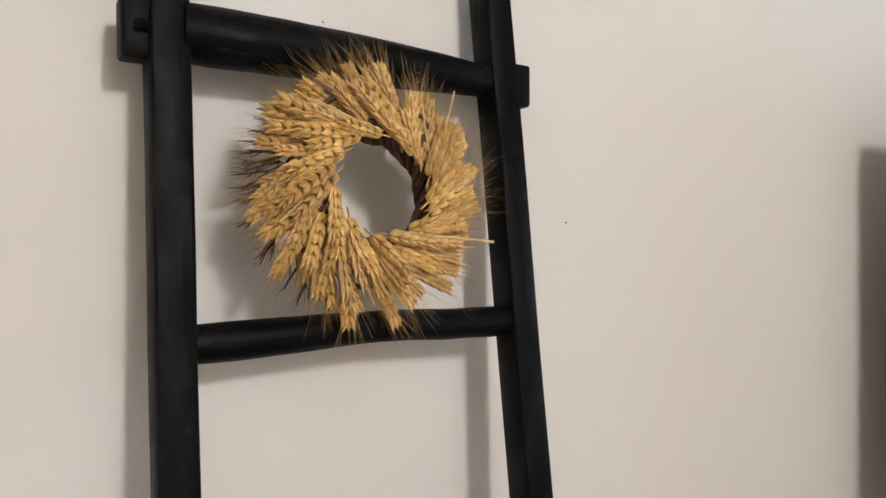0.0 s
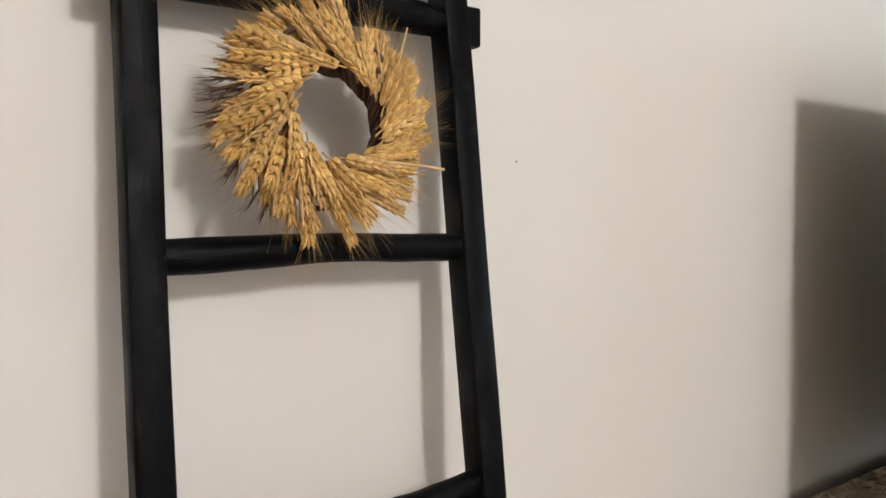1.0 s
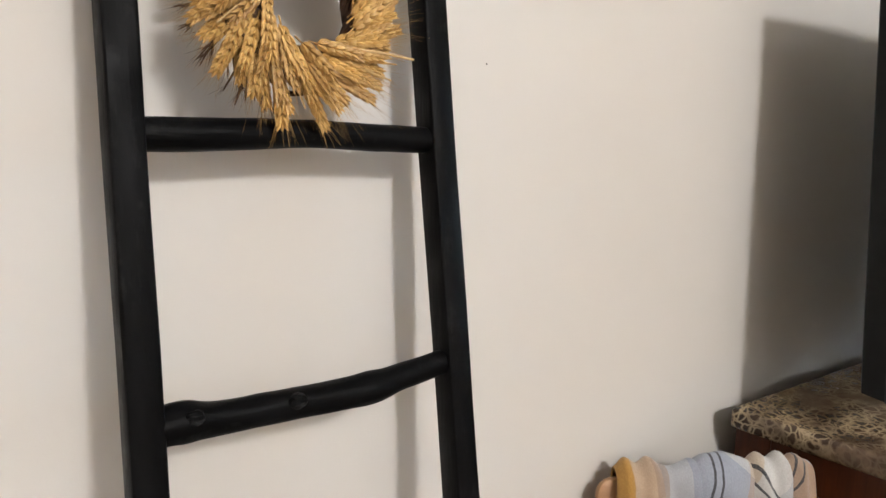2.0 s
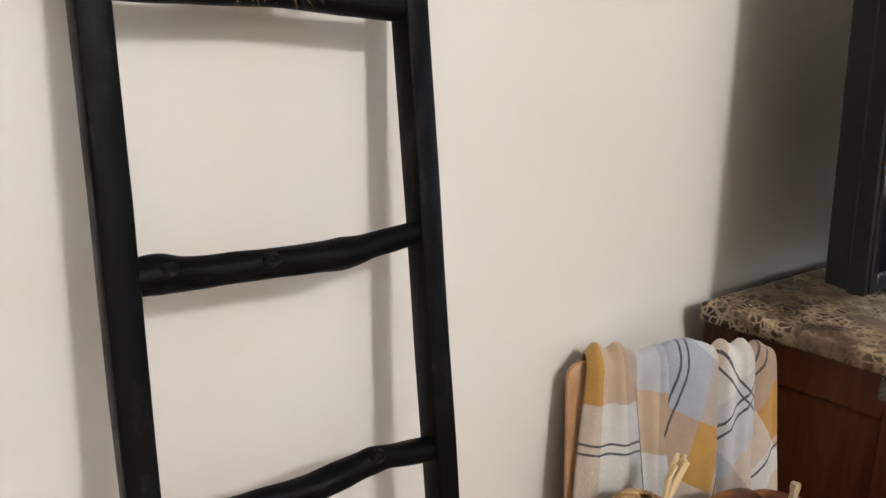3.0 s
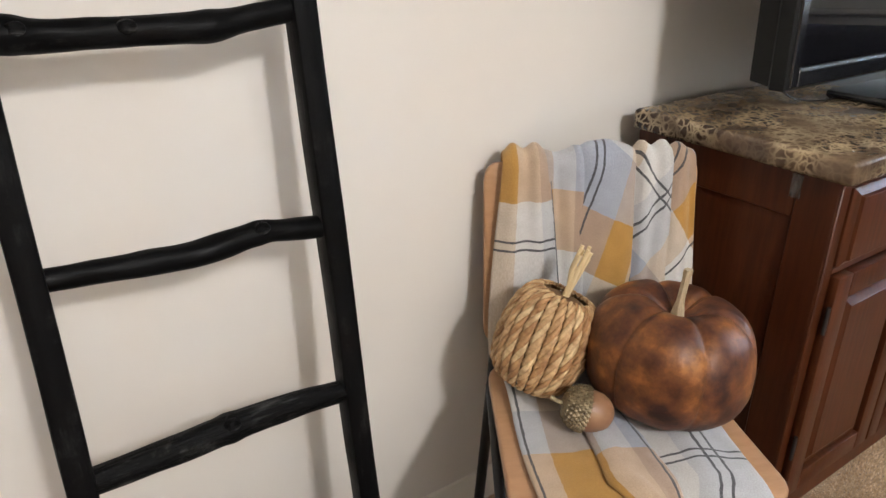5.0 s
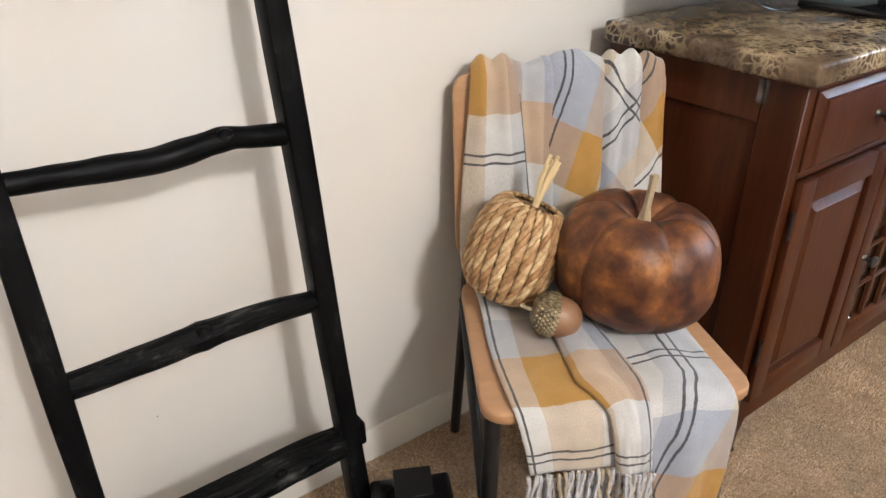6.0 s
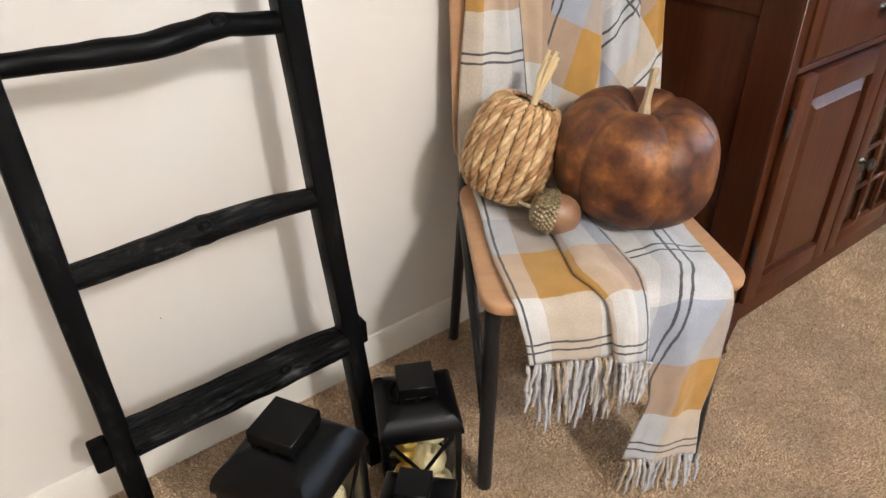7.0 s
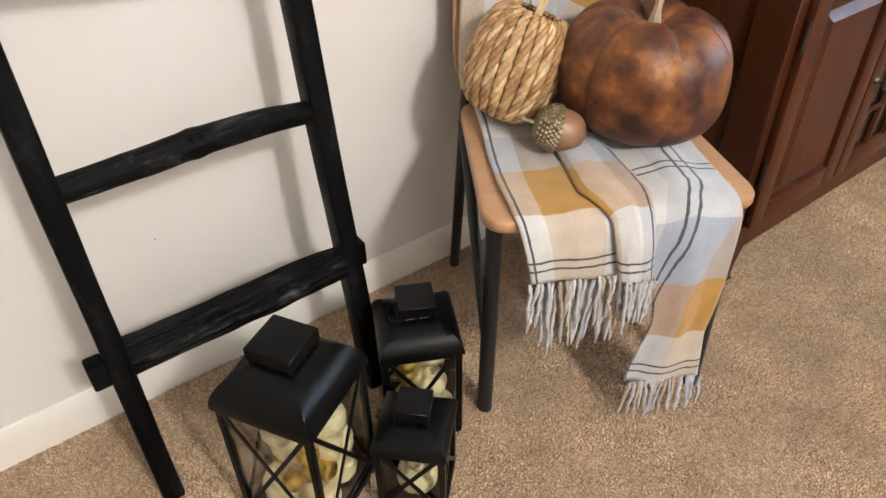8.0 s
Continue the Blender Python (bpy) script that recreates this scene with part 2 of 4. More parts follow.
# ---- room ----
def structure(name, bm, mat, label, category):
    ob = part(name, bm, mat, smooth=30)
    return tagged(ob, label, category, kind="structure")


X0, X1, Y0, TOP = -3.4, 4.6, -4.2, 2.85
structure("floor", box(X0 - .1, X1 + .1, Y0 - .1, 0.1, -0.1, 0.0), CARPET, "tan cut-pile carpet with a mottled nap", "floor")


def carpet_pile(x0, x1, y0, y1, pitch):
    """Cut pile: one small leaning tuft per knot, the nap brushed in patches."""
    r = np.random.default_rng(5)
    gx, gy = np.meshgrid(np.arange(x0, x1, pitch), np.arange(y0, y1, pitch))
    px, py = gx.ravel() + r.uniform(-.4, .4, gx.size) * pitch, gy.ravel() + r.uniform(-.4, .4, gx.size) * pitch
    nap = np.array([(noise.noise(Vector((a * 3.2, b * 3.2, 1.0))) + 0.6 * noise.noise(Vector((a * 9, b * 9, 4.0))), noise.noise(Vector((a * 3.2, b * 3.2, 7.0))) + 0.6 * noise.noise(Vector((a * 9, b * 9, 9.0)))) for a, b in zip(px, py)])
    count = px.size
    high = r.uniform(0.0030, 0.0055, count) * (1 + 0.25 * nap[:, 0])
    wide = pitch * r.uniform(0.50, 0.72, count)
    tip = np.stack([px + nap[:, 0] * 0.0068 + r.normal(0, 0.0014, count), py + nap[:, 1] * 0.0068 + r.normal(0, 0.0014, count), high], 1)
    turn = r.uniform(0, 6.28, count)
    verts = np.empty((count, 5, 3))
    for k in range(4):
        a = turn + k * math.pi / 2
        verts[:, k] = np.stack([px + wide * np.cos(a), py + wide * np.sin(a), np.full(count, -0.002)], 1)
    verts[:, 4] = tip
    base = np.arange(count)[:, None] * 5
    faces = np.stack([np.concatenate([base + k, base + (k + 1) % 4, base + 4], 1) for k in range(4)], 1).reshape(-1, 3)
    data = bpy.data.meshes.new("carpet_pile")
    data.from_pydata(verts.reshape(-1, 3).tolist(), [], faces.tolist())
    data.materials.append(PILE)
    return tagged(new("carpet_pile", data), "tan cut-pile carpet tufts brushed in patches", "carpet", kind="stuff")


carpet_pile(0.02, 2.35, -1.25, -0.012, 0.0052)
structure("wall_north", box(X0, X1, 0.0, 0.1, 0.0, TOP), WALL, "cream painted wall with light orange-peel texture", "wall")
structure("wall_west", box(X0 - .1, X0, Y0, 0.1, 0.0, TOP), WALL, "plain cream painted side wall", "wall")
structure("wall_south", box(X0, X1, Y0 - .1, Y0, 0.0, TOP), WALL, "plain cream painted wall", "wall")
structure("ceiling", box(X0 - .1, X1 + .1, Y0 - .1, 0.1, TOP, TOP + 0.1), CEIL, "plain white ceiling", "ceiling")
WY0, WY1, WZ0, WZ1 = -2.9, -0.9, 0.94, 2.2
east = bmesh.new()
for a in ((Y0, WY0, 0, TOP), (WY1, 0.1, 0, TOP), (WY0, WY1, 0, WZ0), (WY0, WY1, WZ1, TOP)):
    box(X1, X1 + .1, a[0], a[1], a[2], a[3], bm=east)
structure("wall_east", east, WALL, "cream painted end wall with a window opening", "wall")
win = tagged(new("window_1"), "white framed window looking out on daylight", "window", kind="structure")
frame_bm = bmesh.new()
WM = (WY0 + WY1) / 2
for a in ((WY0, WY0 + .05, WZ0, WZ1), (WY1 - .05, WY1, WZ0, WZ1), (WY0 + .0505, WY1 - .0505, WZ0, WZ0 + .05), (WY0 + .0505, WY1 - .0505, WZ1 - .05, WZ1), (WM - .03, WM + .03, WZ0 + .0505, WZ1 - .0505)):
    box(X1 + .02, X1 + .07, a[0], a[1], a[2], a[3], 0.004, 1, bm=frame_bm)
part("window_frame", frame_bm, TRIM, win)
part("window_sill", box(X1 - .05, X1 + .019, WY0 - .05, WY1 + .05, WZ0 - .03, WZ0 - .001, 0.004, 1), TRIM, win)
for a, c in ((WY0 + .051, WM - .031), (WM + .031, WY1 - .051)):
    pane = part("pane", box(X1 + .04, X1 + .044, a, c, WZ0 + .051, WZ1 - .051), GLASS, win)
    pane.visible_shadow = False
OUTSIDE, n_, l_, b_ = material("bright_daylight_distance", 1.0)
co_ = n_.new("ShaderNodeTexCoord")
se_ = n_.new("ShaderNodeSeparateXYZ")
l_.new(co_.outputs["Object"], se_.inputs[0])
mr_ = n_.new("ShaderNodeMapRange")
mr_.inputs["From Min"].default_value, mr_.inputs["From Max"].default_value = -8.0, 8.0
l_.new(se_.outputs["Z"], mr_.inputs["Value"])
l_.new(ramp(n_, l_, mr_.outputs[0], [(0.18, (0.05, 0.07, 0.03)), (0.24, (0.40, 0.62, 0.12)), (0.30, (0.50, 0.68, 0.40)), (0.34, (0.50, 0.70, 1.0)), (1.0, (0.62, 0.80, 1.0))]).outputs[0], b_.inputs["Emission Color"])
b_.inputs["Emission Strength"].default_value = 13.0
structure("backdrop", box(X1 + 14, X1 + 14.1, -25, 20, -8, 14), OUTSIDE, "bright sky over far greenery outside the window", "backdrop")


def baseboard(name, length, m):
    prof = [(0, 0), (-0.013, 0), (-0.0135, 0.055), (-0.011, 0.066), (-0.0085, 0.074), (-0.006, 0.080), (0, 0.082)]
    rings = [[Vector((x, y, z)) for y, z in prof] for x in np.linspace(0, length, 12)]
    ob = structure(name, ring_mesh(rings), TRIM, "cream painted baseboard along the wall", "baseboard")
    ob.matrix_basis = m
    return ob


baseboard("baseboard", X1 - X0, pose(X0, 0, 0))

north = bpy.data.objects["wall_north"]
for mx, mz, mr in ((0.862, 1.535, 0.0016), (0.474, 0.338, 0.0014), (0.515, 1.742, 0.0013), (0.518, 1.748, 0.001)):
    part("nail_hole", lathe([(0.0002, 0), (mr, 0.0), (mr * 0.8, 0.0004), (0.0002, 0.0005)], 7), TWIG_MARK, north, m=pose(mx, -0.0001, mz, 90))

# ceiling lamp that lights the place
lamp = thing("ceiling_lamp", "round white ceiling lamp, lit", "lamp", m=pose(LAMP.x, LAMP.y, 0))
part("lamp_base", lathe([(0.001, TOP), (0.16, TOP), (0.16, TOP - 0.03), (0.14, TOP - 0.04), (0.001, TOP - 0.04)], 32), TRIM, lamp)

# ---- ladder ----
def lean(z):
    return -0.237 + 0.109 * z


def stile(x_low, x_high, parent, seed):
    rings = []
    for i in range(40):
        z = 1.98 * i / 39
        x = x_low + (x_high - x_low) * z / 1.41 + 0.0025 * noise.noise(Vector((seed, z * 3, 0)))
        w, d = 0.0174 + 0.0012 * noise.noise(Vector((seed, 9, z * 4))), 0.0198
        ring = []
        for cx, cy in ((-1, -1), (1, -1), (1, 1), (-1, 1)):
            for k in range(3):
                a = math.atan2(cy, cx) + (k - 1) * 0.62
                jig = 0.0007 * noise.noise(Vector((cx * 3 + seed, cy * 3 + k, z * 16)))
                px, py = cx * (w - 0.004) + 0.004 * math.cos(a) + jig, cy * (d - 0.004) + 0.004 * math.sin(a) + jig
                ring.append(Vector((x + px, lean(z) + py, z)))
        rings.append(ring)
    return part("stile", ring_mesh(rings), BLACK_WOOD, parent, smooth=28)


ladder = thing("ladder", "rustic black wooden ladder leaning on the wall", "ladder")
stile(0.3316, 0.3453, ladder, 1.0)
stile(0.7417, 0.7158, ladder, 5.0)


def rung(parent, marks, lump, seed, sides=18, knots=(), mat=None, ridge=0.0):
    """marks: (x, z, radius) from end to end, along the ladder's plane."""
    run = spline([(x, lean(z), z) for x, z, r in marks], 12)
    rad = spline([(x, r, 0) for x, z, r in marks], 12)
    radii = [q.y for q in rad]
    for kx, amount, wide in knots:
        radii = [r + amount * math.exp(-((p.x - kx) / wide) ** 2) for r, p in zip(radii, run)]
    return part("rung", tube(run, radii, sides, lump=lump, seed=seed, ridge=ridge), mat or BLACK_RUNG, parent, smooth=60)


rung(ladder, [(0.360, 1.701, 0.0272), (0.438, 1.700, 0.0275), (0.578, 1.698, 0.024), (0.672, 1.695, 0.019), (0.702, 1.693, 0.0175)], 0.03, 1)
rung(ladder, [(0.359, 1.423, 0.0175), (0.422, 1.424, 0.018), (0.536, 1.427, 0.016), (0.632, 1.424, 0.0165), (0.705, 1.422, 0.0165)], 0.06, 2)
rung(ladder, [(0.356, 1.133, 0.0195), (0.380, 1.134, 0.02), (0.414, 1.131, 0.0175), (0.512, 1.129, 0.018), (0.595, 1.128, 0.0185), (0.648, 1.135, 0.0165), (0.710, 1.142, 0.0155)], 0.12, 3,
     knots=((0.385, 0.003, 0.02), (0.60, 0.002, 0.02)))
rung(ladder, [(0.355, 0.859, 0.0145), (0.397, 0.857, 0.015), (0.446, 0.853, 0.0165), (0.526, 0.849, 0.018), (0.571, 0.852, 0.0185), (0.625, 0.857, 0.016), (0.665, 0.852, 0.016), (0.715, 0.846, 0.0165)], 0.10, 4,
     knots=((0.62, 0.002, 0.015),))
rung(ladder, [(0.352, 0.578, 0.0185), (0.399, 0.579, 0.019), (0.480, 0.581, 0.0205), (0.540, 0.584, 0.0205), (0.632, 0.583, 0.0195), (0.719, 0.575, 0.0175)], 0.05, 5, 40, knots=((0.535, 0.0025, 0.012),), mat=BLACK_BARK, ridge=0.10)
rung(ladder, [(0.349, 0.297, 0.029), (0.421, 0.296, 0.03), (0.535, 0.297, 0.03), (0.639, 0.297, 0.028), (0.723, 0.296, 0.025)], 0.05, 6, 64, mat=BLACK_BARK, ridge=0.24)


for kx, kz, kr in ((0.388, 1.134, 0.020), (0.622, 0.862, 0.016), (0.536, 0.590, 0.0205), (0.500, 1.130, 0.0185), (0.60, 0.300, 0.028)):
    bm = lathe([(0.0004, 0.0045), (0.004, 0.0042), (0.0075, 0.002), (0.010, -0.004), (0.0004, -0.006)], 14)
    for v in bm.verts:
        v.co = Vector((v.co.x * 1.35, v.co.y, v.co.z)) + v.co.normalized() * 0.0012 * noise.noise(v.co * 180 + Vector((kx * 50, 0, 0)))
    part("knot", bm, BLACK_BARK, ladder, smooth=70, m=pose(kx, lean(kz) - kr * 0.86, kz + kr * 0.4, 65))


def tenon(parent, x0, x1, z0, z1):
    yc = lean((z0 + z1) / 2)
    part("tenon", box(x0, x1, yc - 0.016, yc + 0.016, z0, z1, 0.004, 2), BLACK_WOOD, parent)


tenon(ladder, 0.309, 0.336, 1.671, 1.725)
tenon(ladder, 0.715, 0.748, 1.667, 1.716)
tenon(ladder, 0.291, 0.318, 0.269, 0.316)
tenon(ladder, 0.742, 0.766, 0.279, 0.326)
for tx, tz in ((0.333, 1.697),):
    part("peg", tube([(tx, lean(tz) - 0.014, tz), (tx - 0.012, lean(tz) - 0.022, tz + 0.001)], 0.005, 8), BLACK_WOOD, ladder)

# ---- cabinet ----
CX0, CX1, CF, CB, CT = 1.5, 3.05, -0.485, -0.045, 0.855
cabinet = thing("sideboard_cabinet", "cherry-stained wooden sideboard with panelled doors and drawers", "cabinet")


def framed_side(parent, x, y0, y1, z0, z1):
    bm = bmesh.new()
    box(x, x + 0.02, y0, y0 + 0.075, z0, z1, 0.002, 1, bm)
    box(x, x + 0.02, y1 - 0.075, y1, z0, z1, 0.002, 1, bm)
    box(x, x + 0.02, y0 + 0.0755, y1 - 0.0755, z1 - 0.085, z1, 0.002, 1, bm)
    box(x, x + 0.02, y0 + 0.0755, y1 - 0.0755, z0, z0 + 0.09, 0.002, 1, bm)
    box(x + 0.007, x + 0.018, y0 + 0.07, y1 - 0.07, z0 + 0.08, z1 - 0.08, bm=bm)
    part("side_panel", bm, CHERRY, parent)


framed_side(cabinet, CX0, CF + 0.004, CB, 0.10, CT)
framed_side(cabinet, CX1 - 0.02, CF + 0.004, CB, 0.10, CT)
part("back_panel", box(CX0 + .021, CX1 - .021, CB - 0.012, CB, 0.10, CT), CHERRY, cabinet)
part("bottom_panel", box(CX0 + .021, CX1 - .021, CF + .024, CB - .013, 0.13, 0.15), CHERRY, cabinet)
part("shelf", box(CX0 + .021, CX1 - .021, CF + .04, CB - .013, 0.40, 0.415), CHERRY, cabinet)
face = bmesh.new()
DOORS = [(1.531, 1.855), (1.861, 2.185), (2.365, 2.689), (2.695, 3.019)]
for a in ((CX0 + .0005, 1.529), (2.19, 2.36), (3.021, CX1 - .0005)):
    box(a[0], a[1], CF, CF + 0.02, 0.165, CT - .001, 0.002, 1, face)
box(CX0 + .0005, CX1 - .0005, CF - .001, CF + 0.02, 0.10, 0.164, 0.002, 1, face)
for a in ((1.53, 2.19), (2.36, 3.02)):
    box(a[0], a[1], CF, CF + 0.02, 0.678, 0.690, 0.001, 1, face)
    box(a[0], a[1], CF, CF + 0.02, 0.842, CT - .001, 0.001, 1, face)
part("face_frame", face, CHERRY, cabinet)
for fx in (CX0 + 0.005, CX1 - 0.065):
    for fy in (CF + 0.003, CB - 0.065):
        prof = [0.028, 0.024, 0.026, 0.032]
        rings = [[Vector((fx + .03 + sx * r, fy + .03 + sy * r, z)) for sx, sy in ((-1, -1), (1, -1), (1, 1), (-1, 1))] for z, r in zip((0, 0.012, 0.05, 0.10), prof)]
        part("foot", ring_mesh(rings), CHERRY, cabinet, smooth=30)


def knob(parent, x, y, z):
    bm = lathe([(0.0005, 0.0), (0.009, 0.0), (0.0075, 0.003), (0.0042, 0.006), (0.0042, 0.014), (0.011, 0.018), (0.0145, 0.022), (0.0135, 0.026), (0.008, 0.029), (0.0005, 0.030)], 18)
    part("knob", bm, KNOB_METAL, parent, "round dark pewter knob", m=pose(x, y, z, 90))


def raised_front(x0, x1, z0, z1, y, bm, rail):
    """A frame with a bevelled raised field."""
    box(x0, x0 + rail, y, y + 0.018, z0, z1, 0.003, 2, bm)
    box(x1 - rail, x1, y, y + 0.018, z0, z1, 0.003, 2, bm)
    box(x0 + rail + .0003, x1 - rail - .0003, y, y + 0.018, z1 - rail, z1, 0.003, 2, bm)
    box(x0 + rail + .0003, x1 - rail - .0003, y, y + 0.018, z0, z0 + rail, 0.003, 2, bm)
    a0, a1, c0, c1 = x0 + rail, x1 - rail, z0 + rail, z1 - rail
    rings = [[Vector((p, yy, q)) for p, q in ((a0 + d, c0 + d), (a1 - d, c0 + d), (a1 - d, c1 - d), (a0 + d, c1 - d))]
             for d, yy in ((0.0005, y + 0.0175), (0.0005, y + 0.012), (0.006, y + 0.0125), (0.026, y + 0.004), (0.028, y + 0.002))]
    ring_mesh(rings, bm=bm)


for x0, x1 in ((1.533, 2.187), (2.363, 3.017)):
    d = part("drawer", bmesh.new(), CHERRY, cabinet)
    bm = bmesh.new()
    rings = [[Vector((p, yy, q)) for p, q in ((x0 + e, 0.692 + e), (x1 - e, 0.692 + e), (x1 - e, 0.840 - e), (x0 + e, 0.840 - e))]
             for e, yy in ((0.0, CF + 0.018), (0.0, CF - 0.002), (0.004, CF - 0.006), (0.013, CF - 0.010), (0.015, CF - 0.016), (0.02, CF - 0.0175))]
    ring_mesh(rings, bm=bm)
    d.data = mesh_of(bm, "drawer", 25)
    d.data.materials.append(CHERRY)
    knob(d, x0 + 0.207, CF - 0.017, 0.766)
    knob(d, x1 - 0.16, CF - 0.017, 0.766)
for i, (x0, x1) in enumerate(DOORS):
    y = CF - 0.016
    bm = bmesh.new()
    if i in (0, 3):
        raised_front(x0, x1, 0.168, 0.675, y, bm, 0.05)
        d = part("door", bm, CHERRY, cabinet, "raised-panel wooden door", smooth=25)
    else:
        box(x0, x0 + 0.045, y, y + 0.018, 0.168, 0.675, 0.003, 2, bm)
        box(x1 - 0.045, x1, y, y + 0.018, 0.168, 0.675, 0.003, 2, bm)
        box(x0 + .0455, x1 - .0455, y, y + 0.018, 0.63, 0.675, 0.003, 2, bm)
        box(x0 + .0455, x1 - .0455, y, y + 0.018, 0.168, 0.213, 0.003, 2, bm)
        d = part("door", bm, CHERRY, cabinet, "glazed wooden door with thin glazing bars", smooth=25)
        for k in range(2):
            xm = x0 + 0.045 + (x1 - x0 - 0.09) * (k + 1) / 3
            part("glazing_bar", box(xm - .005, xm + .005, y + .002, y + .012, 0.2135, 0.6295, 0.002, 1), CHERRY, d)
        for k in range(3):
            zm = 0.213 + 0.417 * (k + 1) / 4
            part("glazing_bar", box(x0 + .0455, x1 - .0455, y + .003, y + .011, zm - .005, zm + .005, 0.002, 1), CHERRY, d)
        part("pane", box(x0 + .046, x1 - .046, y + .0125, y + .0155, 0.2135, 0.6295), GLASS, d).visible_shadow = False
    if i in (1, 2):
        knob(d, (0, x0 + 0.024, x1 - 0.024, 0)[i], y, 0.405)
    hx = (x0 - 0.004) if i in (0, 2) else (x1 + 0.004)
    for hz in (0.30, 0.59):
        part("hinge", tube([(hx, CF - 0.012, hz - 0.028), (hx, CF - 0.012, hz + 0.028)], 0.004, 8), BLACK_STEEL, d)
part("countertop", box(CX0 - 0.024, CX1 + 0.024, CF - 0.022, CB + 0.001, CT + 0.001, 0.899, 0.009, 3), MARBLE, cabinet, "brown marble-look countertop with cream veins")
hook = thing("adhesive_hook", "clear plastic adhesive hook stuck on the cabinet side", "hook", m=pose(CX0, -0.405, 0.828))
HOOK, n_, l_, b_ = material("clear_plastic", 0.25)
b_.inputs["Base Color"].default_value = (0.85, 0.82, 0.80, 1)
b_.inputs["Transmission Weight"].default_value = 0.96
part("backplate", box(-0.003, -0.0002, -0.010, 0.010, -0.022, 0.022, 0.0012, 2), HOOK, hook)
part("hook_arm", tube(spline([(-0.003, 0, 0.006), (-0.006, 0, -0.008), (-0.012, 0, -0.012), (-0.013, 0, -0.004)], 5), 0.0028, 8), HOOK, hook)

# ---- television ----
TV_BLACK = mottled("dark_grey_plastic", (0.005, 0.0054, 0.0054), (0.008, 0.0088, 0.0088), 40, 0.5, spec=0.18, relief=0.0001)
TV_GLOSS = mottled("gloss_black_plastic", (0.006, 0.006, 0.007), (0.009, 0.009, 0.01), 10, 0.09)
SCREEN, n_, l_, b_ = material("dark_screen_glass", 0.03, spec=0.2)
b_.inputs["Base Color"].default_value = (0.004, 0.004, 0.005, 1)
tv = thing("television", "large flat television with dark frame on the sideboard", "television", m=pose(1.497, -0.351, 0.899))
TW, T0, T1 = 1.24, 0.083, 0.874
rings = [[Vector((p, yy, q)) for p, q in ((e, T0 + e), (TW - e, T0 + e), (TW - e, T1 - e), (e, T1 - e))]
         for e, yy in ((0.004, 0.0), (0.0, 0.004), (0.0, 0.03), (0.005, 0.036), (0.010, 0.076), (0.03, 0.086))]
TILTED = pose(0, 0, T0, -2.2) @ pose(0, 0, -T0)
part("housing", ring_mesh(rings), TV_BLACK, tv, smooth=25, m=TILTED)
bez = bmesh.new()
for a in ((0.004, 0.026, T0 + .005, T1 - .005), (TW - .026, TW - .004, T0 + .005, T1 - .005), (0.0262, TW - .0262, T0 + .005, T0 + .04), (0.0262, TW - .0262, T1 - .026, T1 - .005)):
    box(a[0], a[1], -0.006, -0.0002, a[2], a[3], 0.002, 1, bez)
part("bezel", bez, TV_GLOSS, tv, m=TILTED)
part("screen", box(0.0265, TW - .0265, -0.0045, -0.0003, T0 + .0405, T1 - .0265), SCREEN, tv, m=TILTED)
part("trim_strip", box(0.028, TW - .028, -0.0085, -0.0062, T0 + .033, T0 + .0385), mottled("brushed_silver", (0.5, 0.5, 0.5), (0.6, 0.6, 0.6), 40, 0.25, metal=1.0), tv, m=TILTED)
part("neck", box(TW / 2 - .06, TW / 2 + .06, 0.012, 0.045, 0.018, T0 + .02, 0.004, 1), TV_GLOSS, tv)
part("base", box(0.405, TW - .405, -0.10, 0.14, 0.0, 0.018, 0.006, 2), TV_GLOSS, tv)

# ---- chair ----
CHAIR = pose(1.042, -0.545, 0, 0, 0, -28.5)
chair = thing("chair", "tan plywood chair with black steel tube legs", "chair", m=CHAIR)


def rounded_plate(outline, z0, z1, radius, edge, bm=None, steps=6):
    """A plate with rounded corners (outline as corners) and softened edges."""
    pts = [Vector((x, y, 0)) for x, y in outline]
    loop = []
    for i, p in enumerate(pts):
        a, c = (pts[i - 1] - p).normalized(), (pts[(i + 1) % len(pts)] - p).normalized()
        p0, p1 = p + a * radius, p + c * radius
        for k in range(steps + 1):
            t = k / steps
            loop.append(p0 * (1 - t) ** 2 + p * 2 * t * (1 - t) + p1 * t * t)
    mid = sum(loop, Vector()) / len(loop)
    rings = []
    for e, z in ((edge, z0), (edge * .3, z0 + edge * .3), (0, z0 + edge), (0, z1 - edge), (edge * .3, z1 - edge * .3), (edge, z1)):
        rings.append([Vector((p.x - (p - mid).normalized().x * e, p.y - (p - mid).normalized().y * e, z)) for p in loop])
    return ring_mesh(rings, bm=bm)


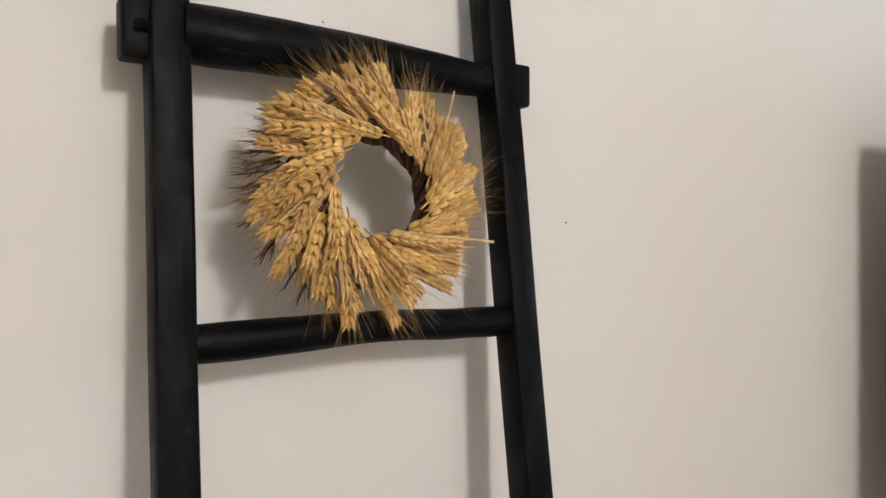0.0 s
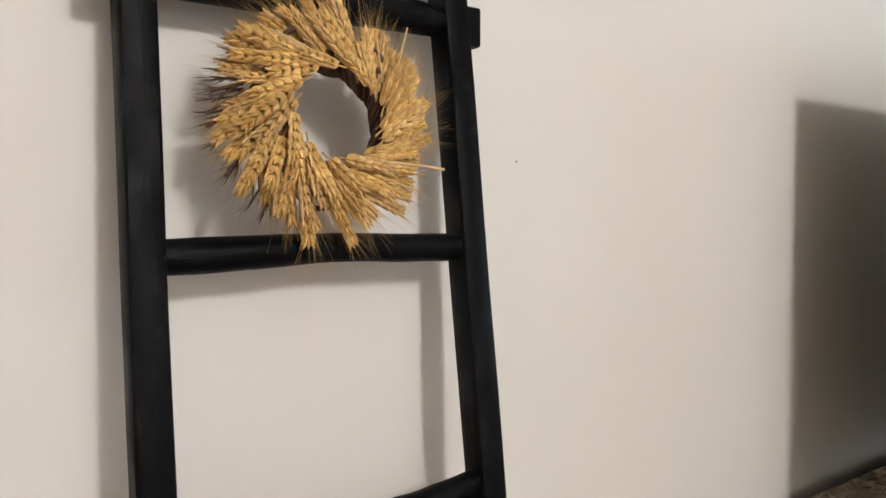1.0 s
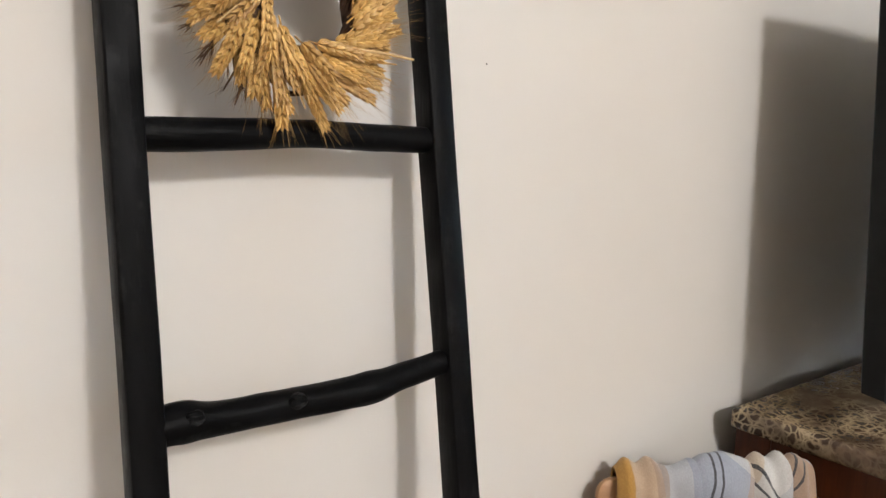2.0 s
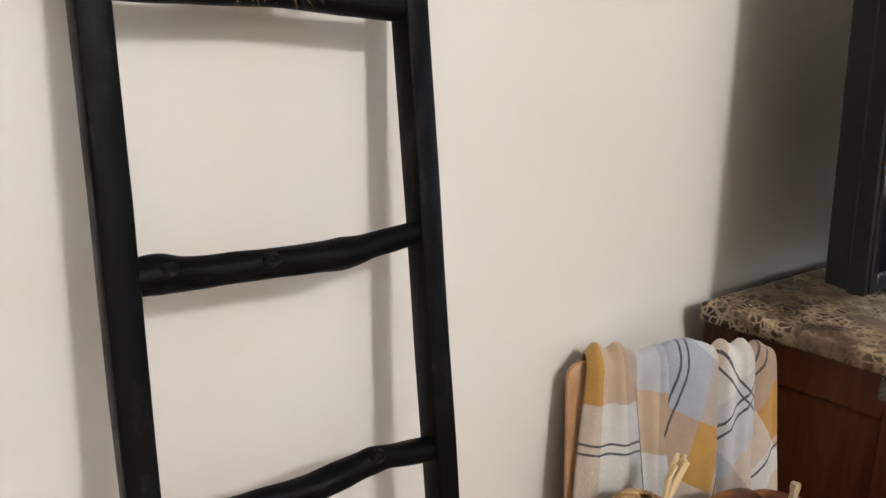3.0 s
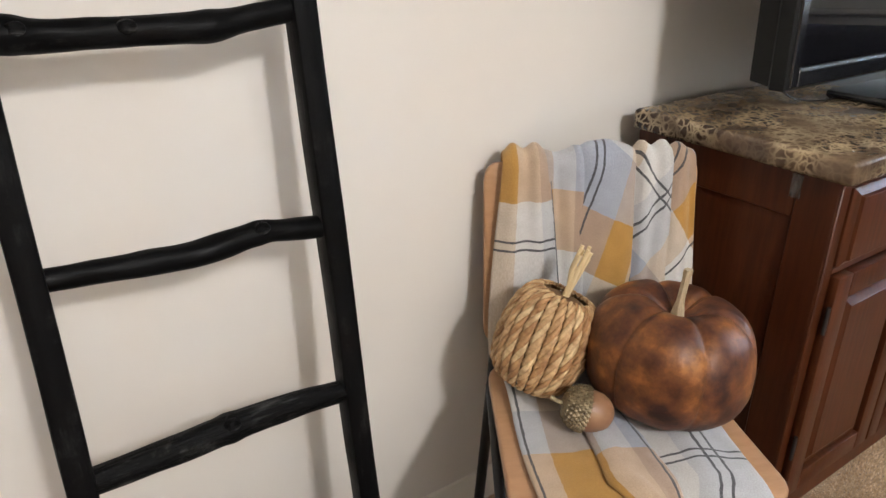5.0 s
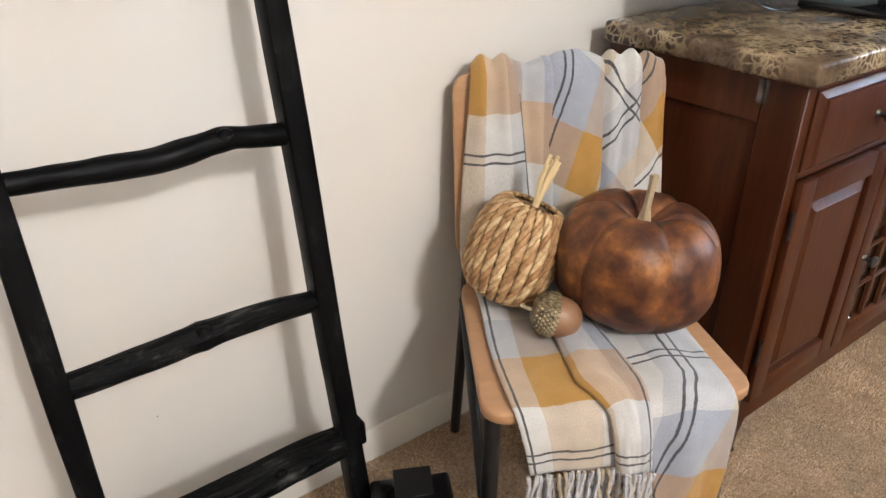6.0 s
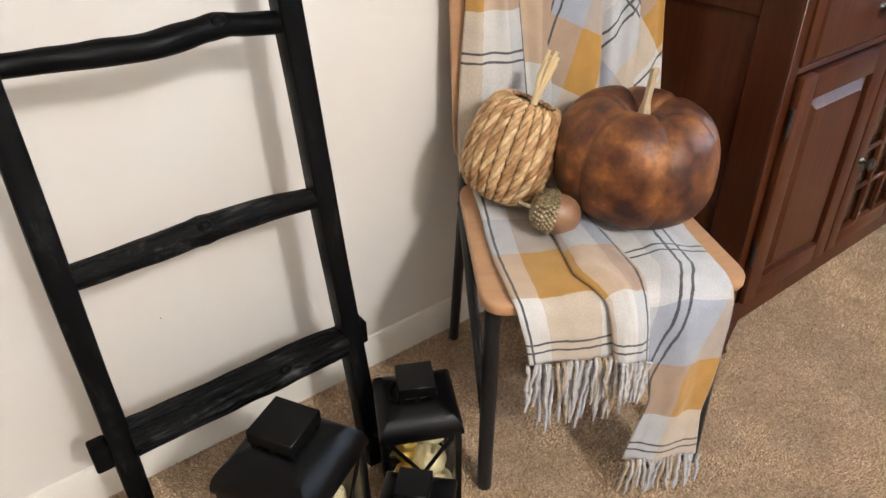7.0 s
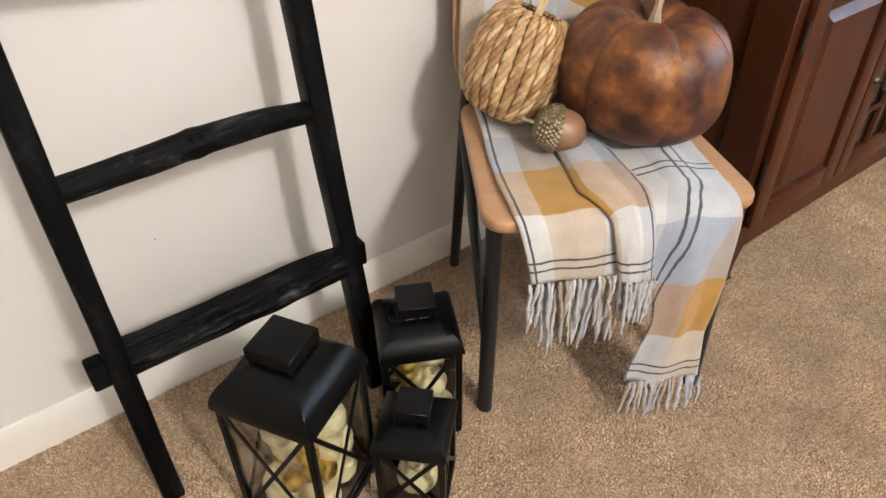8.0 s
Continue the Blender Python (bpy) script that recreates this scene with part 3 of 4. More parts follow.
seat = rounded_plate([(-0.222, -0.005), (0.222, -0.005), (0.195, 0.40), (-0.195, 0.40)], 0.434, 0.456, 0.05, 0.006)
part("seat", seat, PLY, chair, smooth=50)
bk = rounded_plate([(-0.198, 0.0), (0.212, 0.0), (0.212, 0.36), (-0.198, 0.36)], -0.007, 0.007, 0.035, 0.003)
part("backrest", bk, PLY, chair, smooth=50, m=pose(0, 0.425, 0.49, 82, 0, 0))
for s in (-1, 1):
    part("leg", tube([(s * 0.205, 0.028, 0.0), (s * 0.198, 0.03, 0.433)], 0.0142, 12), BLACK_STEEL, chair)
    part("leg", tube([(s * 0.195, 0.462, 0.0), (s * 0.180, 0.405, 0.43), (s * 0.165, 0.455, 0.52), (s * 0.162, 0.492, 0.80)], 0.0115, 12), BLACK_STEEL, chair)
    part("side_brace", tube([(s * 0.19, 0.375, 0.425), (s * 0.2015, 0.036, 0.15)], 0.010, 10), BLACK_STEEL, chair)
part("cross_brace", tube([(-0.19, 0.385, 0.425), (0.19, 0.385, 0.425)], 0.010, 10), BLACK_STEEL, chair)
part("cross_brace", tube([(-0.19, 0.03, 0.425), (0.19, 0.03, 0.425)], 0.010, 10), BLACK_STEEL, chair)

# ---- wheat wreath ----
WHEAT = mottled("dried_wheat", (0.42, 0.235, 0.066), (0.67, 0.44, 0.165), 60, 0.45, mid=(0.54, 0.325, 0.102), relief=0.0004, relief_scale=500)
n_, l_ = WHEAT.node_tree.nodes, WHEAT.node_tree.links
b_ = n_["Principled BSDF"]
info = n_.new("ShaderNodeObjectInfo")
tint = ramp(n_, l_, info.outputs["Random"], [(0.0, (0.80, 0.75, 0.70)), (0.5, (1, 1, 1)), (1.0, (1.15, 1.14, 1.10))]).outputs[0]
isle = n_.new("ShaderNodeNewGeometry")
husk = ramp(n_, l_, isle.outputs["Random Per Island"], [(0.0, (0.74, 0.69, 0.63)), (0.4, (0.95, 0.94, 0.92)), (1.0, (1.15, 1.16, 1.18))]).outputs[0]
tint = mix(n_, l_, 1.0, tint, husk, "MULTIPLY")
l_.new(mix(n_, l_, 1.0, b_.inputs["Base Color"].links[0].from_socket, tint, "MULTIPLY"), b_.inputs["Base Color"])
STRAW = mottled("pale_straw", (0.50, 0.32, 0.13), (0.68, 0.48, 0.22), 40, 0.45, stretch=(1, 1, 0.1))
TWIG = mottled("dark_brown_twig", (0.05, 0.024, 0.012), (0.12, 0.06, 0.032), 60, 0.65, relief=0.001)
rnd = random.Random(7)


def kernel(bm, base, along, wide, length):
    """One pointed husk."""
    along = along.normalized()
    a = along.cross(Vector((0.31, 0.2, 0.93))).normalized()
    c = along.cross(a)
    rows = []
    for t, r in ((0.0, 0.35), (0.3, 1.0), (0.65, 0.72)):
        rows.append([bm.verts.new(base + along * length * t + (a * math.cos(k * 1.2566) + c * math.sin(k * 1.2566)) * wide * r) for k in range(5)])
    tip = bm.verts.new(base + along * length)
    for p, q in zip(rows, rows[1:]):
        for k in range(5):
            bm.faces.new((p[k], p[(k + 1) % 5], q[(k + 1) % 5], q[k]))
    for k in range(5):
        bm.faces.new((rows[-1][k], rows[-1][(k + 1) % 5], tip))


def hair(bm, base, along, length, bend, r=0.00022):
    p = [base, base + along * length * 0.5 + bend * 0.3, base + along * length + bend]
    a = along.cross(Vector((0.2, 0.9, 0.4))).normalized()
    c = along.cross(a).normalized()
    rows = [[bm.verts.new(q + (a * math.cos(k * 2.0944) + c * math.sin(k * 2.0944)) * r * w) for k in range(3)] for q, w in zip(p, (1, 0.8, 0.25))]
    for x, y in zip(rows, rows[1:]):
        for k in range(3):
            bm.faces.new((x[k], x[(k + 1) % 3], y[(k + 1) % 3], y[k]))


def wheat_ear(seed, length):
    """An ear along +x with husks on four sides, awns and a stub of stalk."""
    r = random.Random(seed)
    bm = bmesh.new()
    tube([(-0.012, 0, 0), (-0.006, 0, 0.0004), (0.0, 0, 0)], 0.0011, 5, bm=bm)
    count = 10
    for i in range(count):
        t = i / (count - 1)
        x = length * 0.86 * t
        fat = 0.62 + 0.48 * math.sin(math.pi * min(1, 0.25 + t * 0.7))
        sides = (0.0, math.pi, -math.pi / 2) if i % 2 else (0.25, math.pi - 0.25, math.pi / 2 - 0.55, math.pi / 2 + 0.55)
        for a in sides:
            a += r.uniform(-.12, .12)
            out = Vector((0, math.cos(a), math.sin(a)))
            d = (Vector((1, 0, 0)) + out * r.uniform(0.40, 0.52)).normalized()
            kernel(bm, Vector((x + r.uniform(-.0006, .0006), 0, 0)) + out * 0.0022 * fat, d, 0.0035 * fat, 0.0130 * (0.85 + 0.2 * fat))
            if r.random() < 0.55:
                hair(bm, Vector((x, 0, 0)) + d * 0.011, (Vector((1, 0, 0)) + out * r.uniform(0.12, 0.32)).normalized(), r.uniform(0.024, 0.046), out * r.uniform(-.002, .006), 0.00014)
    kernel(bm, Vector((length * 0.86, 0, 0)), Vector((1, 0, 0)), 0.0022, 0.012)
    return mesh_of(bm, "wheat_ear", 60)


EARS = [wheat_ear(s, q) for s, q in ((1, 0.054), (2, 0.062), (3, 0.050), (4, 0.058))]
for e in EARS:
    e.materials.append(WHEAT)
wreath = thing("wheat_wreath", "round wreath of dried golden wheat ears on a twig ring", "wreath", m=pose(0.526, -0.106, 1.562, 90 - 6.2, 0, 0) @ Matrix.Diagonal((0.90, 0.90, 0.90, 1)))
for k in range(22):
    ph, rr = rnd.uniform(0, 6.28), (rnd.uniform(0.062, 0.098) if k < 10 else rnd.uniform(0.064, 0.074))
    run = [Vector(((rr + 0.007 * math.sin(5 * a + ph)) * math.cos(a), (rr + 0.007 * math.sin(5 * a + ph)) * math.sin(a), -0.004 + 0.016 * math.cos(4 * a + ph))) for a in np.linspace(0, 2 * math.pi, 60)]
    part("twig", tube(run, 0.0035, 6, lump=0.3, seed=k), TWIG, wreath, "dark woven twig of the ring")
for layer, (count, rb, fore, swirl, push) in enumerate(((36, 0.085, 0.000, 38, -0.06), (29, 0.075, 0.007, 43, -0.02), (25, 0.065, 0.016, 52, 0.03), (23, 0.058, 0.023, 70, 0.02))):
    for i in range(count):
        a = 2 * math.pi * (i + rnd.uniform(-.35, .35)) / count
        r = rb + rnd.uniform(-.007, .007)
        turn = math.degrees(a) + swirl + rnd.uniform(-15, 15)
        ob = new("wheat_ear", EARS[rnd.randrange(4)])
        ob.parent = wreath
        s = rnd.uniform(0.90, 1.08)
        at = Matrix.Translation((r * math.cos(a), r * math.sin(a), fore + rnd.uniform(-.006, .006)))
        ob.matrix_basis = at @ pose(0, 0, 0, 0, 0, turn) @ pose(0, 0, 0, 0, -math.degrees(push), 0) @ pose(0, 0, 0, rnd.uniform(-30, 30)) @ Matrix.Diagonal((s, s, s, 1))
for k in range(16):
    a = rnd.uniform(0, 6.28)
    r = rnd.uniform(0.056, 0.07)
    turn = a + radians(rnd.uniform(55, 80))
    p = Vector((r * math.cos(a), r * math.sin(a), 0.018))
    d = Vector((math.cos(turn), math.sin(turn), rnd.uniform(-.1, .05)))
    part("straw", tube([p, p + d * 0.04, p + d * rnd.uniform(0.07, 0.1)], 0.0012, 6), STRAW, wreath)
part("straw", tube([(0.03, -0.052, 0.024), (0.08, -0.055, 0.028), (0.132, -0.060, 0.028)], 0.0017, 6), STRAW, wreath)
brown = bmesh.new()
for k in range(60):
    a = rnd.uniform(2.2, 4.3)
    p = Vector((0.10 * math.cos(a), 0.10 * math.sin(a), -0.012 + rnd.uniform(-.01, .008)))
    t = a + radians(rnd.uniform(10, 70))
    d = Vector((math.cos(t), math.sin(t), rnd.uniform(-.25, 0)))
    tube([p, p + d * 0.03 + Vector((0, 0, rnd.uniform(-.004, .004))), p + d * rnd.uniform(0.035, 0.05)], [0.0016, 0.0012, 0.0005], 5, bm=brown)
    for q in range(4):
        hair(brown, p + d * 0.03, (d + Vector((rnd.uniform(-.4, .4), rnd.uniform(-.4, .4), rnd.uniform(-.3, .1)))).normalized(), rnd.uniform(0.012, 0.028), Vector((0, 0, 0)), 0.0003)
tagged(part("dry_brush", brown, TWIG, wreath, "dry brown twig ends"), kind="stuff")

# ---- throw blanket ----
def plaid_material():
    m, n, l, b = material("soft_plaid_wool", 0.95, spec=0.1)
    uv = n.new("ShaderNodeUVMap")
    uv.uv_map = "UVMap"
    wob = noise_node(n, l, 60, 2, vector=uv.outputs[0])
    va = n.new("ShaderNodeVectorMath")
    va.operation = "MULTIPLY_ADD"
    l.new(wob.outputs[1], va.inputs[0])
    va.inputs[1].default_value = (0.004, 0.004, 0)
    l.new(uv.outputs[0], va.inputs[2])
    sep = n.new("ShaderNodeSeparateXYZ")
    l.new(va.outputs[0], sep.inputs[0])
    white, ochre, grey, tan = (0.55, 0.54, 0.525), (0.40, 0.205, 0.046), (0.32, 0.345, 0.405), (0.415, 0.25, 0.085)

    def bands(value, period, stops, lines):
        f = math_node(n, l, "FRACT", math_node(n, l, "DIVIDE", value, period))
        col = ramp(n, l, f, [(p / period, c) for p, c in stops], "CONSTANT").outputs[0]
        near = None
        for p in lines:
            gap = math_node(n, l, "ABSOLUTE", math_node(n, l, "SUBTRACT", f, p / period))
            hit = math_node(n, l, "LESS_THAN", gap, 0.0022 / period)
            near = hit if near is None else math_node(n, l, "MAXIMUM", near, hit)
        return col, near

    warp, wl = bands(sep.outputs[0], 0.38, [(0, white), (0.05, tan), (0.15, white), (0.20, grey), (0.30, tan)], (0.013, 0.228, 0.244))
    weft, fl = bands(sep.outputs[1], 0.60, [(0, white), (0.118, ochre), (0.235, grey), (0.345, white)], (0.028, 0.045, 0.455, 0.472))
    base = mix(n, l, 0.58, warp, weft)
    fuzz = noise_node(n, l, 420, 3, 0.7, vector=uv.outputs[0])
    soft = noise_node(n, l, 30, 3, vector=uv.outputs[0])
    dark = math_node(n, l, "MULTIPLY", math_node(n, l, "MAXIMUM", wl, fl), ramp(n, l, fuzz.outputs[0], [(0.3, (0.55, 0.55, 0.55)), (0.5, (1, 1, 1))]).outputs[0])
    base = mix(n, l, dark, base, (0.06, 0.06, 0.066))
    base = mix(n, l, 1.0, base, ramp(n, l, fuzz.outputs[0], [(0.3, (0.84, 0.83, 0.82)), (0.65, (1.06, 1.06, 1.06))]).outputs[0], "MULTIPLY")
    base = mix(n, l, 1.0, base, ramp(n, l, soft.outputs[0], [(0.3, (0.93, 0.93, 0.93)), (0.65, (1.03, 1.03, 1.03))]).outputs[0], "MULTIPLY")
    l.new(base, b.inputs["Base Color"])
    b.inputs["Sheen Weight"].default_value = 0.3
    bump(n, l, b, fuzz.outputs[0], 0.7, 0.0008)
    return m


PLAID = plaid_material()
YARN = [mottled("yarn_" + c, d, e, 120, 0.9, relief=0.0006, relief_scale=500) for c, d, e in
        (("white", (0.42, 0.41, 0.41), (0.54, 0.53, 0.53)), ("grey", (0.36, 0.36, 0.38), (0.50, 0.50, 0.52)), ("tan", (0.34, 0.28, 0.21), (0.47, 0.39, 0.30)))]
blanket = thing("throw_blanket", "soft plaid throw in ochre, cream and grey draped over the chair", "blanket", m=CHAIR)


def sheet(name, place, chart, ns, nt, thick=0.0035, label=""):
    """Cloth from place(s, t) with s, t in 0..1 and its weave chart."""
    bm = bmesh.new()
    uv = bm.loops.layers.uv.new("UVMap")
    grid = [[bm.verts.new(place(i / ns, j / nt)) for i in range(ns + 1)] for j in range(nt + 1)]
    for j in range(nt):
        for i in range(ns):
            f = bm.faces.new((grid[j][i], grid[j][i + 1], grid[j + 1][i + 1], grid[j + 1][i]))
            for lp, (a, c) in zip(f.loops, ((i, j), (i + 1, j), (i + 1, j + 1), (i, j + 1))):
                lp[uv].uv = chart(a / ns, c / nt)
    ob = part(name, bm, PLAID, blanket, label, smooth=180)
    sol = ob.modifiers.new("thickness", "SOLIDIFY")
    sol.thickness, sol.offset = thick, 0
    return ob


def along_run(points, t):
    """The point at fraction t of a polyline's length, with the length to its end."""
    ds = [(b - a).length for a, b in zip(points, points[1:])]
    total, need = sum(ds), t * sum(ds)
    for a, b, d in zip(points, points[1:], ds):
        if need <= d or b is points[-1]:
            return a.lerp(b, min(1, need / d)), total * (1 - t)
        need -= d


def table_value(rows, t):
    return float(np.interp(t, [r[0] for r in rows], [r[1] for r in rows]))


def seat_strip(name, z, hem, left, right, u0, hump, curl, seed, out=0.0, rear=0.37, skew=((0, 0), (1, 0)), wide=1.05):
    """A strip from the back of the seat over its front edge down to the hem. left, right: (height of the run 0..1, X)."""
    run = spline([(0, rear, z + 0.01), (0, 0.2, z), (0, 0.06, z), (0, 0.012, z - 0.001), (0, -0.014 - out, z - 0.014), (0, -0.022 - out, z - 0.045), (0, -0.026 - out, (z + hem) / 2), (0, -0.024 - out, hem)], 6)
    total = along_run(run, 0)[1]

    def place(s, t):
        p, rest = along_run(run, t)
        x0, x1 = table_value(left, t), table_value(right, t)
        q = 2 * s - 1
        lift = hump * math.sqrt(max(0, 1 - q * q * 0.96)) + curl * math.sin(3.1 * math.pi * s + seed + 1.5 * t) * 0.5
        lift += 0.004 * noise.noise(Vector((s * 3 + seed, t * 5, 0))) + 0.0015 * noise.noise(Vector((s * 9 + seed, t * 16, 3)))
        hang = min(1, max(0, (z - 0.01 - p.z) / 0.05))
        up = Vector((0, -hang, 1 - hang)) if hang < 1 else Vector((0, -1, 0))
        x = x0 + (x1 - x0) * (s + 0.02 * math.sin(8 * t + seed))
        return Vector((x, p.y, p.z)) + up.normalized() * lift

    def chart(s, t):
        return (u0 + table_value(skew, t) + s * (table_value(right, 0.5) - table_value(left, 0.5)) * wide, total * (1 - t))

    return sheet(name, place, chart, 30, 70)


seat_strip("hanging_panel", 0.461, 0.352, [(0, -0.180), (0.75, -0.177), (1, -0.152)], [(0, 0.03), (0.75, 0.0), (1, 0.002)], 0.0, 0.004, 0.004, 0.5)
seat_strip("hanging_panel", 0.462, 0.094, [(0, -0.01), (0.5, 0.02), (0.62, 0.038), (0.8, 0.062), (1, 0.040)], [(0, 0.178), (0.5, 0.176), (0.7, 0.170), (0.85, 0.160), (1, 0.176)], 0.150, 0.010, 0.009, 2.3, 0.004, skew=((0, 0), (0.45, 0.0), (0.60, 0.045), (0.74, 0.09), (1, 0.10)), wide=0.84)
seat_strip("folded_panel", 0.470, 0.345, [(0, -0.085), (0.3, -0.07), (0.66, -0.068), (0.78, -0.030), (1, -0.010)], [(0, 0.0), (0.3, 0.006), (0.66, 0.036), (0.78, 0.034), (1, 0.046)], 0.14, 0.015, 0.002, 4.0, 0.006)


def back_pleat(name, top, bottom, zb, chart, hump, waves, seed, fore, spread=1.25):
    """A pleat from behind the backrest over its top edge and down its front to height zb."""
    run = spline([(0, 0.50, 0.74), (0, 0.496, 0.82), (0, 0.487, 0.856), (0, 0.470, 0.860), (0, 0.456, 0.846), (0, 0.449, 0.80), (0, 0.430, 0.66), (0, 0.408, 0.54), (0, 0.385, zb)], 6)

    def place(s, t):
        p, rest = along_run(run, t)
        ease = t * t * (3 - 2 * t)
        x0, x1 = top[0] + (bottom[0] - top[0]) * ease, top[1] + (bottom[1] - top[1]) * ease
        q = 2 * s - 1
        lift = fore + hump * math.sqrt(max(0, 1 - q * q * 0.97)) + 0.006 * math.sin(waves * math.pi * s + seed + 0.5 * t) * (1 - 0.3 * ease)
        lift += 0.004 * noise.noise(Vector((s * 4 + seed, t * 4, 5)))
        over = math.exp(-((p.z - 0.862) / 0.02) ** 2)
        back = p.y > 0.478
        up = Vector((0, (1 if back else -1) * (1 - over), over + 0.05)).normalized()
        x = x0 + (x1 - x0) * (s + 0.03 * math.sin(5 * t + seed) * s * (1 - s) * 4)
        return Vector((x, p.y, p.z)) + up * lift

    def weave(s, t):
        p, rest = along_run(run, t)
        x = (s - 0.5) * (bottom[1] - bottom[0]) * spread
        z = p.z if p.y < 0.478 else 1.72 - p.z
        return chart(x, z)

    return sheet(name, place, weave, 26, 60)


def turned(u0, v0, zref, degrees, least=-9.0):
    c, s = math.cos(radians(degrees)), math.sin(radians(degrees))

    def chart(x, z):
        v = v0 + x * s + (z - zref) * c
        return u0 + x * c - (z - zref) * s, v if v > least else least + 0.35 * (v - least)

    return chart


back_pleat("draped_pleat", (-0.100, -0.020), (-0.075, 0.000), 0.49, turned(0.172, 0.235, 0.798, 3, 0.10), 0.004, 2, 1.9, 0.001)
back_pleat("draped_pleat", (0.150, 0.196), (0.150, 0.214), 0.56, turned(0.34, 0.118, 0.719, 50, 0.062), 0.005, 2, 5.4, 0.001)
back_pleat("draped_pleat", (0.080, 0.162), (0.082, 0.158), 0.49, turned(0.198, 0.4635, 0.806, 45), 0.009, 4, -1.57, 0.003)
back_pleat("draped_pleat", (-0.159, -0.088), (-0.194, -0.050), 0.49, turned(0.172, 0.118, 0.780, 0, 0.012), 0.007, 4, -1.57, 0.006, 0.75)
back_pleat("draped_pleat", (-0.040, 0.088), (-0.026, 0.088), 0.49, turned(0.283, 0.235, 0.749, 22), 0.010, 2, 4.4, 0.005)


def fringe(x0, x1, z, y, count, length, colours, seed):
    r = random.Random(seed)
    for i in range(count):
        x = x0 + (x1 - x0) * (i + r.uniform(0.2, 0.8)) / count
        n = 9
        ph, amp = r.uniform(0, 6.28), r.uniform(0.0004, 0.0024)
        tot = length * r.uniform(0.85, 1.1)
        slant = r.uniform(-.012, .012)
        run = [(x + slant * k / n + amp * math.sin(ph + k * 1.1), y - 0.004 * r.random() + amp * math.cos(ph + k * 0.9), z + 0.004 - tot * k / n) for k in range(n + 1)]
        rad = [0.0034 + 0.0008 * (1 if k % 2 else -1) for k in range(n)] + [0.0016]
        part("fringe_strand", tube(run, rad, 6, lump=0.2, seed=i), YARN[colours[i % len(colours)]], blanket)


fringe(-0.156, -0.006, 0.354, -0.036, 17, 0.092, (0, 0, 1, 1, 0, 2, 2, 1), 1)
fringe(-0.14, 0.02, 0.335, -0.026, 17, 0.135, (1, 1, 1, 0, 1, 2, 1, 2), 2)
fringe(-0.004, 0.044, 0.350, -0.050, 8, 0.085, (1, 0, 0, 1), 3)
fringe(0.040, 0.176, 0.099, -0.040, 18, 0.09, (2, 0, 2, 0, 0, 1, 0, 1, 1), 4)

# ---- leather pumpkin ----
def pumpkin_body(r, h, lobes, depth, sides=96, rows=30, twist=0.0, dimple=0.5):
    def ripple(a, k):
        c = abs(math.cos(lobes * (a + twist) / 2))
        return 1 - depth * (1 - c ** 0.22) if depth else 1
    prof = []
    for k in range(rows + 1):
        t = math.pi * k / rows
        rr = r * (math.sin(t) ** 0.72)
        z = -h * math.cos(t) * (1.0 if abs(math.cos(t)) < 0.01 else abs(math.cos(t)) ** -0.12)
        sink = dimple * h * 0.42 * math.exp(-(rr / (r * 0.34)) ** 2)
        prof.append((max(rr, 0.0008), z - sink if z > 0 else z + sink * 0.5))
    bm = lathe(prof, sides, ripple=ripple)
    return bm


leather_pumpkin = thing("leather_pumpkin", "large mottled brown leather pumpkin with a pale stem", "pumpkin", m=pose(1.230, -0.390, 0.575, 2, 3, 1))
def leather_body(r, h, lobes, sides=240, rows=44):
    """A squarish stuffed pumpkin: flat shoulders, sewn seams that deepen into creases at the crown."""
    rings = []
    for k in range(rows + 1):
        t = math.pi * k / rows
        c = -math.cos(t)
        rr = r * max(0.004, math.sin(t)) ** 0.62
        z = h * math.copysign(abs(c) ** 0.86, c)
        crown = max(0.0, c) ** 2
        ring = []
        for i in range(sides):
            a = 2 * math.pi * i / sides
            q = (a * lobes / (2 * math.pi)) % 1.0
            q = min(q, 1 - q)
            seam = math.exp(-(q / 0.020) ** 2)
            swell = (1 - math.exp(-q / 0.16)) - 0.85
            scale = 1 + 0.050 * swell * (0.75 + 0.1 * crown) - 0.014 * seam
            p = Vector((rr * scale * math.cos(a), rr * scale * math.sin(a), z))
            dip = math.exp(-(rr / (r * 0.30)) ** 2)
            p.z -= (0.34 * h * dip if c > 0 else -0.15 * h * dip)
            p.z -= crown * 0.009 * math.exp(-(q / 0.11) ** 2) * min(1, rr / (r * 0.35))
            p += p.normalized() * (0.007 * noise.noise(p * 8) + 0.002 * noise.noise(p * 26))
            ring.append(p)
        rings.append(ring)
    return ring_mesh(rings)


body = leather_body(0.142, 0.107, 6)
part("body", body, LEATHER, leather_pumpkin, smooth=70)


def stem(parent, base, lean_to, height, r0, name="stem"):
    rings = []
    for k in range(15):
        t = k / 14
        c = Vector(base) + Vector(lean_to) * t * t + Vector((0, 0, height * t))
        r = r0 * (1.35 - 1.0 * min(1, t * 2.2)) + r0 * 0.42 + (0.15 * r0 if t > 0.9 else 0)
        ring = []
        for i in range(20):
            a = 2 * math.pi * i / 20
            rr = r * (1 + 0.16 * math.cos(5 * a + 1.5 * t))
            ring.append(c + Vector((math.cos(a) * rr, math.sin(a) * rr, 0)))
        rings.append(ring)
    return part(name, ring_mesh(rings), STEM_WOOD, parent, "pale ridged dried stem", smooth=60)


stem(leather_pumpkin, (-0.002, 0.0, 0.060), (0.012, 0.004, 0), 0.094, 0.0076)

